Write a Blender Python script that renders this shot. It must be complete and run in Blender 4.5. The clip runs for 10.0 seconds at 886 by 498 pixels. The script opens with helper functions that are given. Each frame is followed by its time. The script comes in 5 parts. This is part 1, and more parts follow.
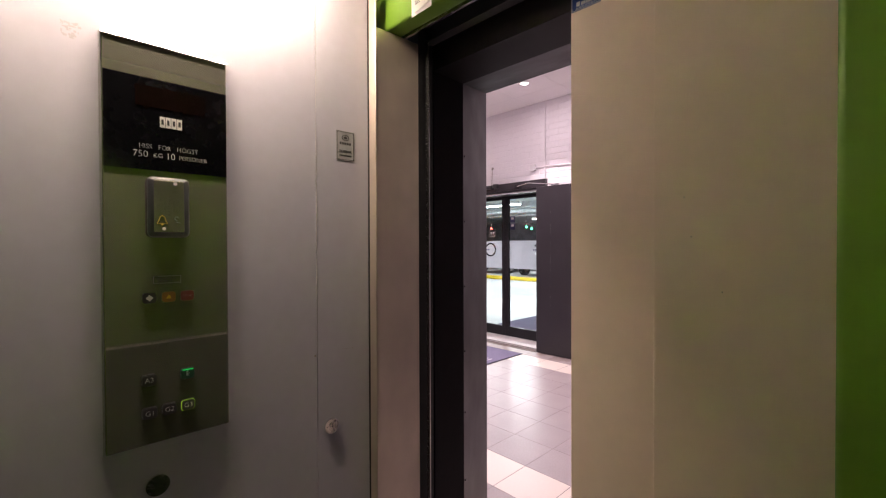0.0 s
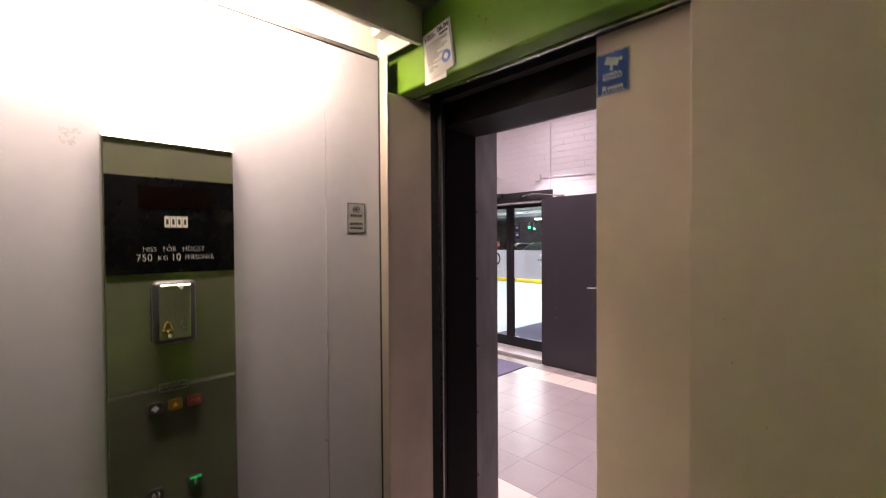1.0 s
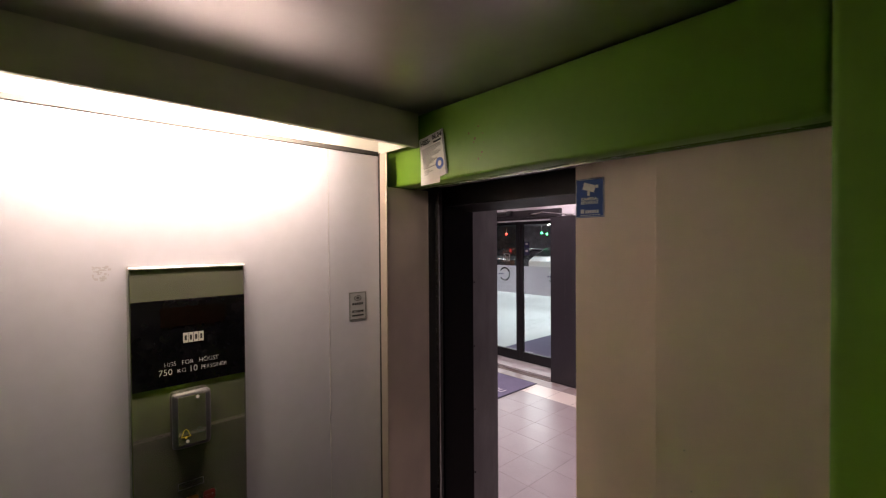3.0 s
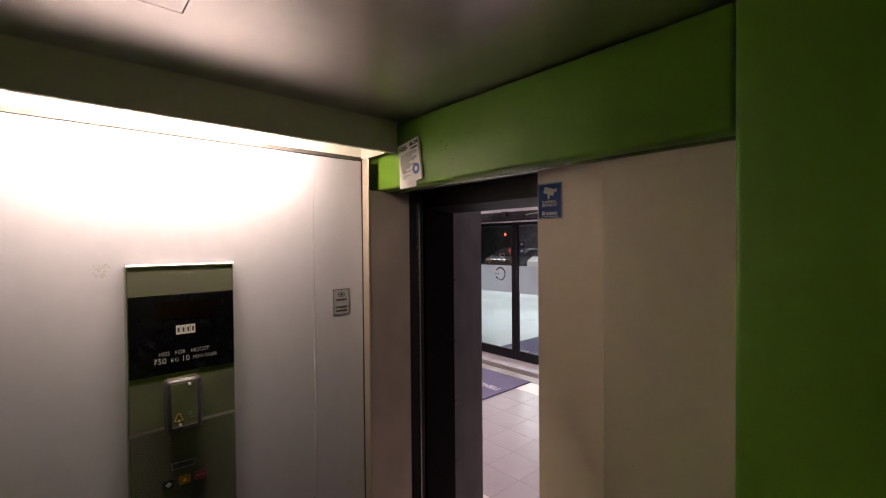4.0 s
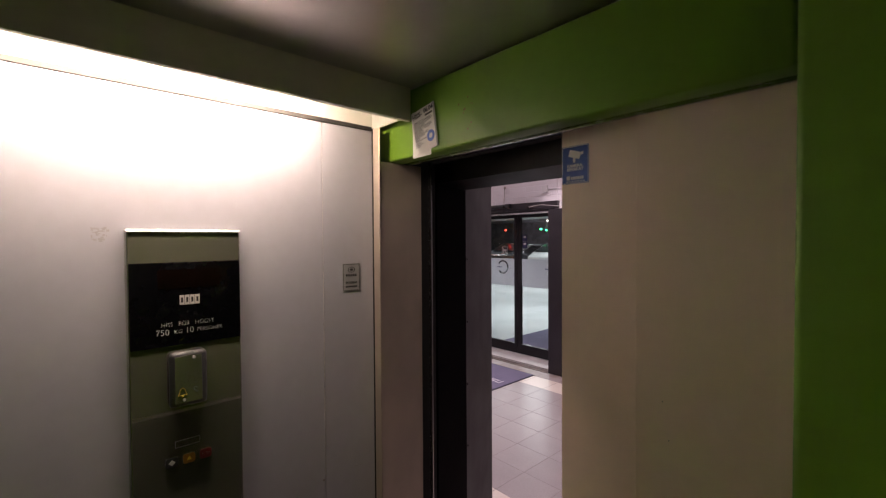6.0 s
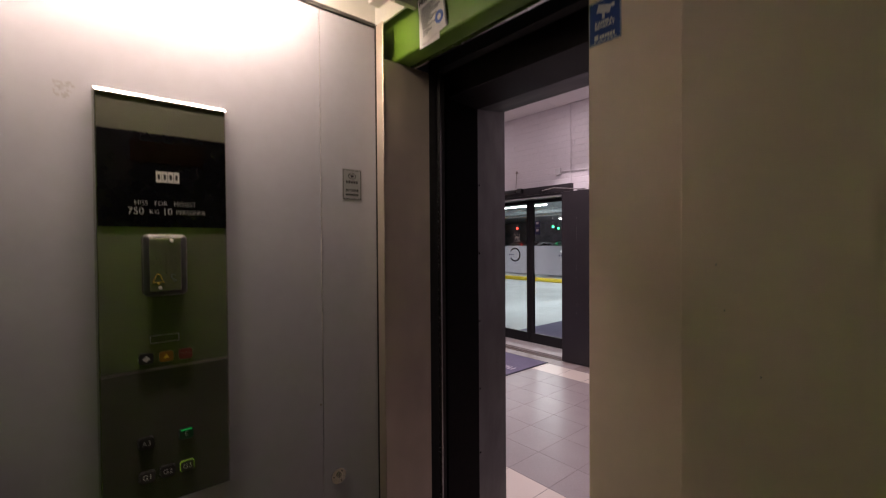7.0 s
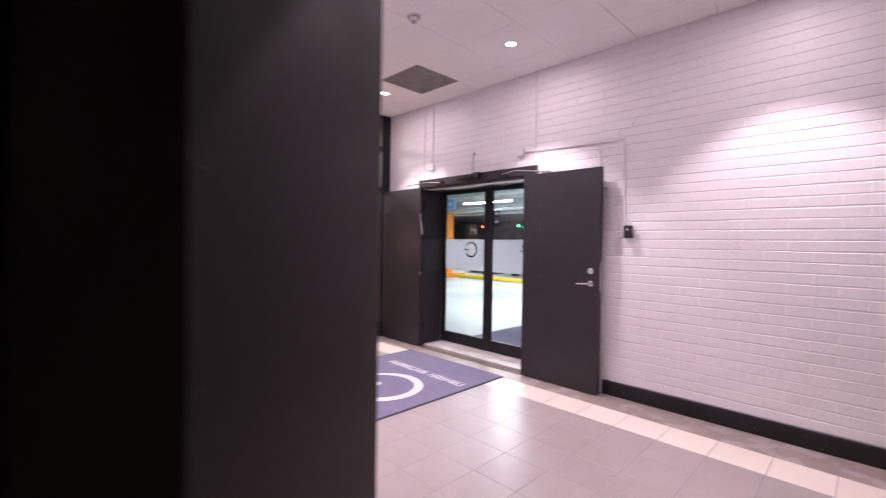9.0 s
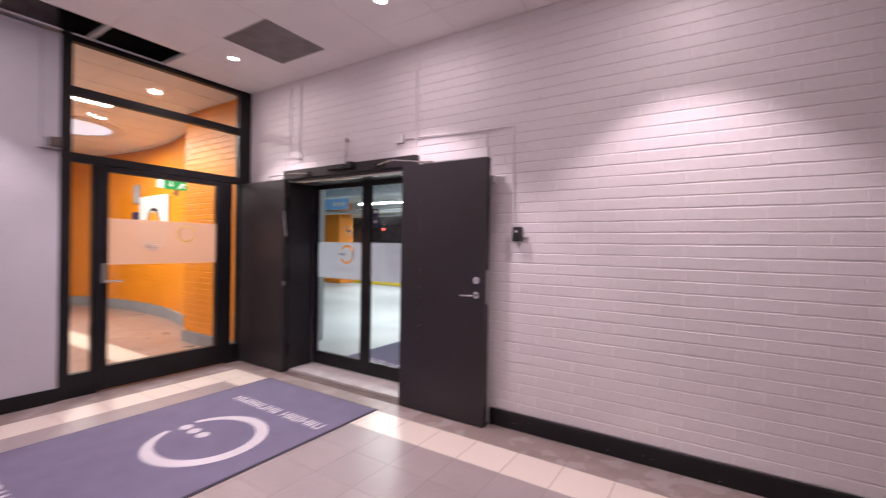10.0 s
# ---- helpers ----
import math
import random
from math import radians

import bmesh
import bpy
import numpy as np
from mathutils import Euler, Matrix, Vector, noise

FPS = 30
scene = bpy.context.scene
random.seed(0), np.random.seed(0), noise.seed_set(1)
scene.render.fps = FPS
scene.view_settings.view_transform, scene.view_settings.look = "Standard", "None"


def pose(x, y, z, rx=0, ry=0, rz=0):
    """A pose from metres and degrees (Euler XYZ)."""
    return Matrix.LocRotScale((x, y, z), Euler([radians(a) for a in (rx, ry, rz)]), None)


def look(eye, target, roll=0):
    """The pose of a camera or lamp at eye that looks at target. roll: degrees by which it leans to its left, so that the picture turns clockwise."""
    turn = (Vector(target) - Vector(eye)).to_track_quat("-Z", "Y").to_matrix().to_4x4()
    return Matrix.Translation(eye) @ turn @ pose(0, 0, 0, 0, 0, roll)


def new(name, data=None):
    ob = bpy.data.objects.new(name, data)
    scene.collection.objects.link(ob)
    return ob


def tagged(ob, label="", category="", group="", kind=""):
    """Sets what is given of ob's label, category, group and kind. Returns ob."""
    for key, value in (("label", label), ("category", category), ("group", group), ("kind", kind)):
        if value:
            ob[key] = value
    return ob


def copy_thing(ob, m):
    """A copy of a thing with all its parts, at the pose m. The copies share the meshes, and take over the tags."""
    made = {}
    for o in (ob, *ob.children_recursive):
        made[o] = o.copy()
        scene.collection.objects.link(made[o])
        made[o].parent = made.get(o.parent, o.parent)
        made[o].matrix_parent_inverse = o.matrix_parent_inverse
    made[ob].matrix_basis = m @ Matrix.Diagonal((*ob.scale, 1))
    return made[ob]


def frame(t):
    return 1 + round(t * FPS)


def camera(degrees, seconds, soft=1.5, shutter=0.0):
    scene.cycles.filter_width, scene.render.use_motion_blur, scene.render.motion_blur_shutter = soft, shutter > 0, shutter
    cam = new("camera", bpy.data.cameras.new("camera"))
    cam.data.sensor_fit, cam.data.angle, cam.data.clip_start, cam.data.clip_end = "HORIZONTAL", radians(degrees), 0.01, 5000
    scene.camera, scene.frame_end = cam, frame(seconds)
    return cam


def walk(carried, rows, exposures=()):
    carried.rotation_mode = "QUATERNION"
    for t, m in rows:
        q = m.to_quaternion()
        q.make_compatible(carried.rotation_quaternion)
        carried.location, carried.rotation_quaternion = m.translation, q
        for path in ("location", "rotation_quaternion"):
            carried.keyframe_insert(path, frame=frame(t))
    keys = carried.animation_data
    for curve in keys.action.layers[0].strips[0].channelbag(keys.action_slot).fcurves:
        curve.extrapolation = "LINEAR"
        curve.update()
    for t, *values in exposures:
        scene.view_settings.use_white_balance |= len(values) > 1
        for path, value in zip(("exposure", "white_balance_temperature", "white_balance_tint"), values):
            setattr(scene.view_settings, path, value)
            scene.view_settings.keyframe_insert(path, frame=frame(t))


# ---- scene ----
cam = camera(92.2, 10.0, soft=1.15, shutter=0.4)
EXPOSURES = [(0, 0.85, 6500, 10), (1, 0.85, 6500, 10), (2.5, 0.25, 6500, 10), (4.5, 0.1, 6500, 10), (5.5, 0.0, 6500, 10), (6.5, -0.2, 6500, 10), (7.0, -0.25, 6450, 10),
             (7.5, 0.15, 6350, 10), (8, 0.68, 5950, 10), (8.5, 0.7, 6000, 10), (9, 0.85, 6250, 10), (9.5, 0.69, 6450, 10), (10, 0.42, 6500, 10)]
PATH = [
    (0, (0.907, -0.648, 1.35), (-0.534, 0.739, 1.328), -0.2),
    (0.5, (0.902, -0.657, 1.423), (-0.535, 0.734, 1.383), -0.1),
    (1, (0.856, -0.64, 1.533), (-0.591, 0.74, 1.496), -0.4),
    (1.5, (0.785, -0.669, 1.645), (-0.64, 0.734, 1.61), -0.4),
    (2, (0.783, -0.679, 1.721), (-0.661, 0.704, 1.686), -0.5),
    (2.5, (0.844, -0.676, 1.744), (-0.627, 0.678, 1.7), -0.3),
    (3, (0.935, -0.652, 1.745), (-0.554, 0.683, 1.714), -0.4),
    (4.5, (1.036, -0.658, 1.737), (-0.451, 0.68, 1.711), -0.6),
    (5, (1.028, -0.658, 1.723), (-0.443, 0.697, 1.704), -0.6),
    (6.5, (0.929, -0.641, 1.596), (-0.572, 0.679, 1.543), -0.2),
    (7, (0.892, -0.585, 1.452), (-0.63, 0.712, 1.422), -0.4),
    (7.5, (0.818, -0.528, 1.373), (-0.691, 0.784, 1.354), -0.3),
    (8, (0.675, -0.367, 1.364), (-0.907, 0.855, 1.317), 0.0),
    (8.3, (0.566, -0.239, 1.398), (-1.048, 0.94, 1.34), 0.2),
    (8.4, (0.527, -0.183, 1.403), (-1.087, 0.996, 1.343), 0.2),
    (8.5, (0.542, -0.139, 1.391), (-1.08, 1.031, 1.337), 0.0),
    (9, (0.431, 0.197, 1.357), (-0.99, 1.603, 1.325), 0.9),
    (9.5, (0.292, 0.566, 1.43), (-0.967, 2.119, 1.377), 0.3),
    (9.7, (0.225, 0.71, 1.425), (-1.029, 2.267, 1.38), 0.6),
    (10, (0.192, 0.983, 1.37), (-0.897, 2.66, 1.359), 1.0),
]
walk(cam, [(t, look(a, b, r)) for t, a, b, r in PATH], EXPOSURES)

# ---- world and light ----
world = bpy.data.worlds.new("world")
scene.world = world
world.use_nodes = True
world.node_tree.nodes["Background"].inputs[0].default_value = (0.02, 0.02, 0.022, 1)
world.node_tree.nodes["Background"].inputs[1].default_value = 1.0

SPOT_POWER, TUBE_POWER, GARAGE_POWER, CORRIDOR_POWER = 82.0, 150.0, 80.0, 46.0


def spot_lamp(name, at, watts, degrees=88, blend=0.36, colour=(1.0, 0.80, 0.87), radius=0.045):
    data = bpy.data.lights.new(name, "SPOT")
    data.energy, data.spot_size, data.spot_blend, data.color, data.shadow_soft_size = watts, radians(degrees), blend, colour, radius
    ob = new(name, data)
    ob.location = at
    return ob


def area_lamp(name, at, sx, sy, watts, colour=(1, 1, 1), turn=(0, 0, 0)):
    data = bpy.data.lights.new(name, "AREA")
    data.shape, data.size, data.size_y, data.energy, data.color = "RECTANGLE", sx, sy, watts, colour
    ob = new(name, data)
    ob.location, ob.rotation_euler = at, [radians(a) for a in turn]
    return ob


# the plan, in metres: x to the right along the lift's door, y out of the lift, z up
CAB_X, CAB_Y, CAB_Z = 1.16, -1.46, 2.057
WALL_N, WALL_W, CEIL, SOUTH = 3.985, -4.49, 3.135, 0.655
EAST = 4.2
DOWNLIGHTS = [(x, y) for y in (3.30, 1.48) for x in (-3.74, -1.885, 0.0)]
for x, y in DOWNLIGHTS:
    spot_lamp("downlight_beam", (x, y, CEIL - 0.02), SPOT_POWER)
    area_lamp("downlight_lamp", (x, y, CEIL - 0.012), 0.1, 0.1, SPOT_POWER * 0.050, (1.0, 0.80, 0.86))


# ---- materials ----
def material(name, colour, rough=0.5, metal=0.0, grain=0.0, grain_scale=60.0, blotch=0.0, blotch_scale=3.0, bump=0.0, bump_scale=200.0,
             stretch=(1, 1, 1), coat=0.0, spec=0.5, random_piece=0.0, rough_var=0.0, brushed=0.0, patch=None):
    """A painted, stone or metal surface with variation at two scales and a fine relief."""
    m = bpy.data.materials.new(name)
    m.use_nodes = True
    nt = m.node_tree
    b = nt.nodes["Principled BSDF"]
    b.inputs["Roughness"].default_value, b.inputs["Metallic"].default_value = rough, metal
    b.inputs["Coat Weight"].default_value, b.inputs["Specular IOR Level"].default_value = coat, spec
    b.inputs["Anisotropic"].default_value = brushed
    co = nt.nodes.new("ShaderNodeTexCoord")
    mp = nt.nodes.new("ShaderNodeMapping")
    mp.inputs["Scale"].default_value = stretch
    place = co.outputs["Object"]
    if random_piece:
        # every piece takes its own stretch of the pattern
        oi, sh, ad = (nt.nodes.new("ShaderNode" + k) for k in ("ObjectInfo", "VectorMath", "VectorMath"))
        sh.operation, ad.operation = "SCALE", "ADD"
        sh.inputs[0].default_value = (31.0, 17.0, 23.0)
        nt.links.new(oi.outputs["Random"], sh.inputs["Scale"])
        nt.links.new(place, ad.inputs[0]), nt.links.new(sh.outputs[0], ad.inputs[1])
        place = ad.outputs[0]
    nt.links.new(place, mp.inputs[0])

    def noise_fac(scale, amount, vector, detail=4):
        n = nt.nodes.new("ShaderNodeTexNoise")
        n.inputs["Scale"].default_value, n.inputs["Detail"].default_value = scale, detail
        nt.links.new(vector, n.inputs["Vector"])
        r = nt.nodes.new("ShaderNodeMapRange")
        r.inputs["From Min"].default_value, r.inputs["From Max"].default_value = 0.3, 0.7
        r.inputs["To Min"].default_value, r.inputs["To Max"].default_value = 1 - amount, 1 + amount
        nt.links.new(n.outputs[0], r.inputs[0])
        return r.outputs[0]

    factor = None
    for out in ([noise_fac(grain_scale, grain, mp.outputs[0])] if grain else []) + ([noise_fac(blotch_scale, blotch, place)] if blotch else []):
        if factor is None:
            factor = out
        else:
            mul = nt.nodes.new("ShaderNodeMath")
            mul.operation = "MULTIPLY"
            nt.links.new(factor, mul.inputs[0]), nt.links.new(out, mul.inputs[1])
            factor = mul.outputs[0]
    if random_piece:
        info = nt.nodes.new("ShaderNodeObjectInfo")
        r = nt.nodes.new("ShaderNodeMapRange")
        r.inputs["To Min"].default_value, r.inputs["To Max"].default_value = 1 - random_piece, 1 + random_piece
        nt.links.new(info.outputs["Random"], r.inputs[0])
        mul = nt.nodes.new("ShaderNodeMath")
        mul.operation = "MULTIPLY"
        nt.links.new(r.outputs[0], mul.inputs[0])
        if factor is None:
            mul.inputs[1].default_value = 1.0
        else:
            nt.links.new(factor, mul.inputs[1])
        factor = mul.outputs[0]
    if factor is None:
        b.inputs["Base Color"].default_value = (*colour, 1)
    else:
        sc = nt.nodes.new("ShaderNodeVectorMath")
        sc.operation = "SCALE"
        sc.inputs[0].default_value = colour
        nt.links.new(factor, sc.inputs["Scale"])
        nt.links.new(sc.outputs[0], b.inputs["Base Color"])
    if patch:
        # worn patches with a crisp outline, in another colour
        world_place, n, r, mix = (nt.nodes.new("ShaderNode" + k) for k in ("NewGeometry", "TexNoise", "MapRange", "Mix"))
        n.inputs["Scale"].default_value, n.inputs["Detail"].default_value = 5.5, 6
        r.inputs["From Min"].default_value, r.inputs["From Max"].default_value = 0.53, 0.57
        mix.data_type = "RGBA"
        mix.inputs[7].default_value = (*patch, 1)
        nt.links.new(world_place.outputs["Position"], n.inputs["Vector"])
        nt.links.new(n.outputs[0], r.inputs[0]), nt.links.new(r.outputs[0], mix.inputs[0])
        if factor is not None:
            nt.links.new(sc.outputs[0], mix.inputs[6])
        else:
            mix.inputs[6].default_value = (*colour, 1)
        nt.links.new(mix.outputs[2], b.inputs["Base Color"])
    if rough_var:
        rv = noise_fac(blotch_scale * 2, rough_var, mp.outputs[0])
        mul = nt.nodes.new("ShaderNodeMath")
        mul.operation = "MULTIPLY"
        mul.inputs[1].default_value = rough
        nt.links.new(rv, mul.inputs[0])
        nt.links.new(mul.outputs[0], b.inputs["Roughness"])
    if bump:
        n = nt.nodes.new("ShaderNodeTexNoise")
        n.inputs["Scale"].default_value, n.inputs["Detail"].default_value = bump_scale, 3
        nt.links.new(mp.outputs[0], n.inputs["Vector"])
        bp = nt.nodes.new("ShaderNodeBump")
        bp.inputs["Strength"].default_value, bp.inputs["Distance"].default_value = bump, 0.002
        nt.links.new(n.outputs[0], bp.inputs["Height"])
        nt.links.new(bp.outputs[0], b.inputs["Normal"])
    return m


def glow(name, colour, strength):
    m = bpy.data.materials.new(name)
    m.use_nodes = True
    b = m.node_tree.nodes["Principled BSDF"]
    b.inputs["Base Color"].default_value = (*colour, 1)
    b.inputs["Emission Color"].default_value, b.inputs["Emission Strength"].default_value = (*colour, 1), strength
    return m


def glass(name, tint=(1, 1, 1), rough=0.0):
    """A clear pane: what lies behind shows, with a reflection that grows at grazing angles."""
    m = bpy.data.materials.new(name)
    m.use_nodes = True
    nt = m.node_tree
    nt.nodes.remove(nt.nodes["Principled BSDF"])
    clear, shine, mix, lw, pw, rg = (nt.nodes.new("ShaderNode" + k) for k in ("BsdfTransparent", "BsdfGlossy", "MixShader", "LayerWeight", "Math", "MapRange"))
    clear.inputs[0].default_value = (*tint, 1)
    shine.inputs["Roughness"].default_value = rough
    pw.operation = "POWER"
    pw.inputs[1].default_value = 5.0
    lw.inputs[0].default_value = 0.5
    rg.inputs["To Min"].default_value, rg.inputs["To Max"].default_value = 0.03, 0.9
    nt.links.new(lw.outputs["Facing"], pw.inputs[0]), nt.links.new(pw.outputs[0], rg.inputs[0])
    nt.links.new(rg.outputs[0], mix.inputs[0]), nt.links.new(clear.outputs[0], mix.inputs[1]), nt.links.new(shine.outputs[0], mix.inputs[2])
    nt.links.new(mix.outputs[0], nt.nodes["Material Output"].inputs[0])
    return m


def frosted(name, colour, cover):
    m = bpy.data.materials.new(name)
    m.use_nodes = True
    nt = m.node_tree
    nt.nodes.remove(nt.nodes["Principled BSDF"])
    clear, dif, tr, mix, mix2 = (nt.nodes.new("ShaderNode" + k) for k in ("BsdfTransparent", "BsdfDiffuse", "BsdfTranslucent", "MixShader", "MixShader"))
    dif.inputs[0].default_value = tr.inputs[0].default_value = (*colour, 1)
    mix.inputs[0].default_value, mix2.inputs[0].default_value = 0.55, cover
    nt.links.new(dif.outputs[0], mix.inputs[1]), nt.links.new(tr.outputs[0], mix.inputs[2])
    nt.links.new(clear.outputs[0], mix2.inputs[1]), nt.links.new(mix.outputs[0], mix2.inputs[2])
    nt.links.new(mix2.outputs[0], nt.nodes["Material Output"].inputs[0])
    return m


M_WALL = material("grey_laminate", (0.498, 0.487, 0.552), 0.40, 0.0, 0.02, 40, 0.05, 2.5, 0.015, 400, rough_var=0.15)
M_CREAM = material("cream_door_paint", (0.80, 0.650, 0.535), 0.42, 0.0, 0.02, 30, 0.05, 3, 0.06, 160, rough_var=0.1)
M_GREEN = material("green_paint", (0.132, 0.258, 0.021), 0.50, 0.0, 0.03, 50, 0.06, 4, 0.06, 260, rough_var=0.12, spec=0.4)
M_STEEL = material("brushed_steel", (0.56, 0.55, 0.53), 0.26, 1.0, 0.10, 3, 0.06, 5, 0.05, 60, stretch=(4, 4, 160), rough_var=0.08)
M_STEEL_H = material("brushed_faceplate", (0.385, 0.37, 0.30), 0.035, 0.76, 0.05, 2, 0.04, 6, 0.0, 60, stretch=(4, 3, 200))
M_JAMB = material("stained_steel", (0.72, 0.62, 0.52), 0.46, 0.86, 0.05, 14, 0.08, 7, 0.0, 60, stretch=(1, 1, 0.35), rough_var=0.08, brushed=0.55)
M_CHROME = material("chrome", (0.78, 0.78, 0.78), 0.14, 1.0)
M_CABCEIL = material("ceiling_metal", (0.54, 0.51, 0.49), 0.36, 1.0, 0.02, 30, 0.04, 3)
M_VALANCE = material("valance_paint", (0.74, 0.70, 0.60), 0.45, 0.0, 0.03, 40, 0.05, 4)
M_HOUSING = material("lamp_housing_white", (0.82, 0.80, 0.74), 0.5, 0.0, 0.03, 30)
M_CABFLOOR = material("dark_rubber_floor", (0.05, 0.05, 0.055), 0.6, 0.0, 0.2, 80, 0.15, 4, 0.2, 120)
M_BLACKPLATE = material("black_acrylic", (0.0030, 0.0030, 0.0038), 0.16, 0.0, 0.1, 60, 0.1, 8, spec=0.12)
M_DISPLAY = material("display_window", (0.0034, 0.0016, 0.0013), 0.15, spec=0.10)
M_LEGEND = material("grey_legend", (0.72, 0.72, 0.68), 0.5)
M_PRINT = material("white_print", (0.62, 0.61, 0.58), 0.5, 0.0, 0.1, 200)
M_INK = material("black_ink", (0.02, 0.02, 0.022), 0.5)
M_BLACKPLASTIC = material("black_plastic", (0.016, 0.016, 0.017), 0.35, 0.0, 0.1, 90)
M_GREYPLASTIC = material("grey_intercom_plastic", (0.032, 0.032, 0.035), 0.34, 0.0, 0.06, 60)
M_AMBER = material("amber_button", (0.30, 0.14, 0.012), 0.3, 0.0, 0.08, 200)
M_RED = material("red_button", (0.17, 0.022, 0.020), 0.3, 0.0, 0.08, 200)
M_YELLOW = material("yellow_mark", (0.75, 0.55, 0.03), 0.4)
M_BRASS = material("bell_yellow", (0.85, 0.62, 0.05), 0.4)
M_GREENBTN = glow("green_lit_button", (0.0015, 0.016, 0.004), 0.15)
M_HALOG = glow("green_button_light", (0.01, 0.40, 0.07), 0.55)
M_HALO = glow("lime_button_halo", (0.30, 0.52, 0.02), 0.40)
M_GREENLED = material("pale_green_print", (0.20, 0.30, 0.22), 0.4)
M_LOWER = material("dark_lower_laminate", (0.026, 0.064, 0.012), 0.45, 0.0, 0.05, 40, 0.1, 3)
M_STICKER = material("silver_sticker", (0.36, 0.36, 0.37), 0.42, 0.0, 0.05, 80)
M_BLUE = material("blue_sticker", (0.026, 0.062, 0.24), 0.5, 0.0, 0.06, 80, spec=0.15)
M_PAPER = material("white_paper", (0.78, 0.76, 0.72), 0.55, 0.0, 0.04, 60)
# dark colour for the shadow in the recess above the left wall panel
M_EDGESHADE = material("edge_gap_shade", (0.045, 0.042, 0.040), 0.6, 0.0, 0.1, 60, spec=0.2)
M_SEALANT = material("grey_white_sealant", (0.62, 0.60, 0.60), 0.6, 0.0, 0.1, 90)
M_FILLER = material("bare_filler", (0.17, 0.115, 0.035), 0.8, 0.0, 0.5, 300)
M_SCUFF = material("scuff_mark", (0.34, 0.30, 0.27), 0.6, 0.0, 0.3, 90)
M_GAP = material("dark_gap", (0.02, 0.019, 0.018), 0.7)
M_TUBE = glow("fluorescent_tube", (1.0, 0.80, 0.66), TUBE_POWER)
M_BROWNFRAME = material("dark_brown_steel", (0.0125, 0.0100, 0.0108), 0.45, 0.0, 0.08, 60, 0.10, 3, 0.05, 220, rough_var=0.12, spec=0.16)
# near-black colour that stands in for deep shade in the shaft and ceiling void
M_SHADEBLACK = material("painted_shade_black", (0.012, 0.011, 0.011), 0.6, 0.0, 0.2, 30)
M_WHITEBRICK = material("white_painted_brick", (0.78, 0.745, 0.76), 0.45, 0.0, 0.02, 30, 0.02, 1.2, 0.55, 38, random_piece=0.004, rough_var=0.1)
M_MORTAR = material("painted_mortar", (0.77, 0.735, 0.75), 0.65, 0.0, 0.08, 40, 0.05, 2, 0.4, 60)
M_PLASTER = material("grey_white_plaster", (0.60, 0.59, 0.64), 0.6, 0.0, 0.02, 30, 0.05, 1.5, 0.15, 90)
M_CEILTILE = material("ceiling_tile", (0.87, 0.845, 0.84), 0.75, 0.0, 0.03, 90, 0.03, 1.5, 0.15, 200)
M_DARKSTEEL = material("charcoal_steel_paint", (0.027, 0.023, 0.026), 0.42, 0.0, 0.05, 40, 0.08, 3, 0.08, 200, rough_var=0.15, spec=0.4)
M_BLACKPAINT = material("black_paint", (0.013, 0.012, 0.014), 0.42, 0.0, 0.1, 50, 0.2, 4, 0.15, 90, rough_var=0.2, spec=0.28)
M_TILE = material("grey_floor_tile", (0.305, 0.265, 0.265), 0.36, 0.0, 0.09, 140, 0.05, 6, 0.10, 140, random_piece=0.03, rough_var=0.12)
M_TILEW = material("white_floor_tile", (0.66, 0.585, 0.52), 0.36, 0.0, 0.03, 200, 0.02, 3, 0.05, 160, random_piece=0.02, rough_var=0.08)
M_TILEB = material("worn_border_tile", (0.27, 0.215, 0.20), 0.45, 0.0, 0.14, 160, 0.14, 8, 0.15, 140, random_piece=0.04, rough_var=0.15, patch=(0.335, 0.285, 0.28))
M_GROUT = material("grout", (0.26, 0.225, 0.225), 0.8, 0.0, 0.15, 90)
M_MAT = material("purple_mat", (0.158, 0.143, 0.215), 0.95, 0.0, 0.26, 320, 0.06, 5, 0.6, 700, spec=0.1)
M_MATEDGE = material("mat_rubber_edge", (0.03, 0.026, 0.045), 0.7)
M_MATPRINT = material("mat_print", (0.54, 0.51, 0.55), 0.95, 0.0, 0.10, 300, 0.08, 4, 0.6, 700, spec=0.1)
M_GLASS = glass("clear_glass", (0.97, 0.98, 0.975))
M_FILM = frosted("frosted_film", (0.58, 0.60, 0.64), 0.85)
M_FILM2 = frosted("frosted_film_warm", (0.64, 0.44, 0.34), 0.72)
M_ORANGE = material("orange_painted_brick", (0.88, 0.30, 0.016), 0.45, 0.0, 0.04, 30, 0.06, 1.5, 0.3, 60, random_piece=0.05)
M_ORANGEMORTAR = material("orange_mortar", (0.66, 0.22, 0.015), 0.7, 0.0, 0.08, 40)
M_STONE = material("grey_stone_skirting", (0.30, 0.30, 0.32), 0.55, 0.0, 0.12, 60, 0.12, 3)
M_CONCRETE = material("light_concrete", (0.44, 0.455, 0.475), 0.5, 0.0, 0.08, 20, 0.12, 0.8, 0.1, 60)
M_GRATE = material("grey_entrance_grate", (0.17, 0.13, 0.115), 0.7, 0.0, 0.3, 160, 0.2, 5, 0.5, 220)
M_THRESH = material("threshold_concrete", (0.50, 0.47, 0.46), 0.55, 0.0, 0.1, 60, 0.16, 5, 0.2, 90)
M_VENT = material("perforated_grey_metal", (0.25, 0.23, 0.23), 0.6, 0.0, 0.2, 90, 0.2, 6)
M_VOID = material("ceiling_void", (0.28, 0.25, 0.26), 0.9, 0.0, 0.3, 8)
M_WHITEPLASTIC = material("white_plastic", (0.72, 0.70, 0.70), 0.4)
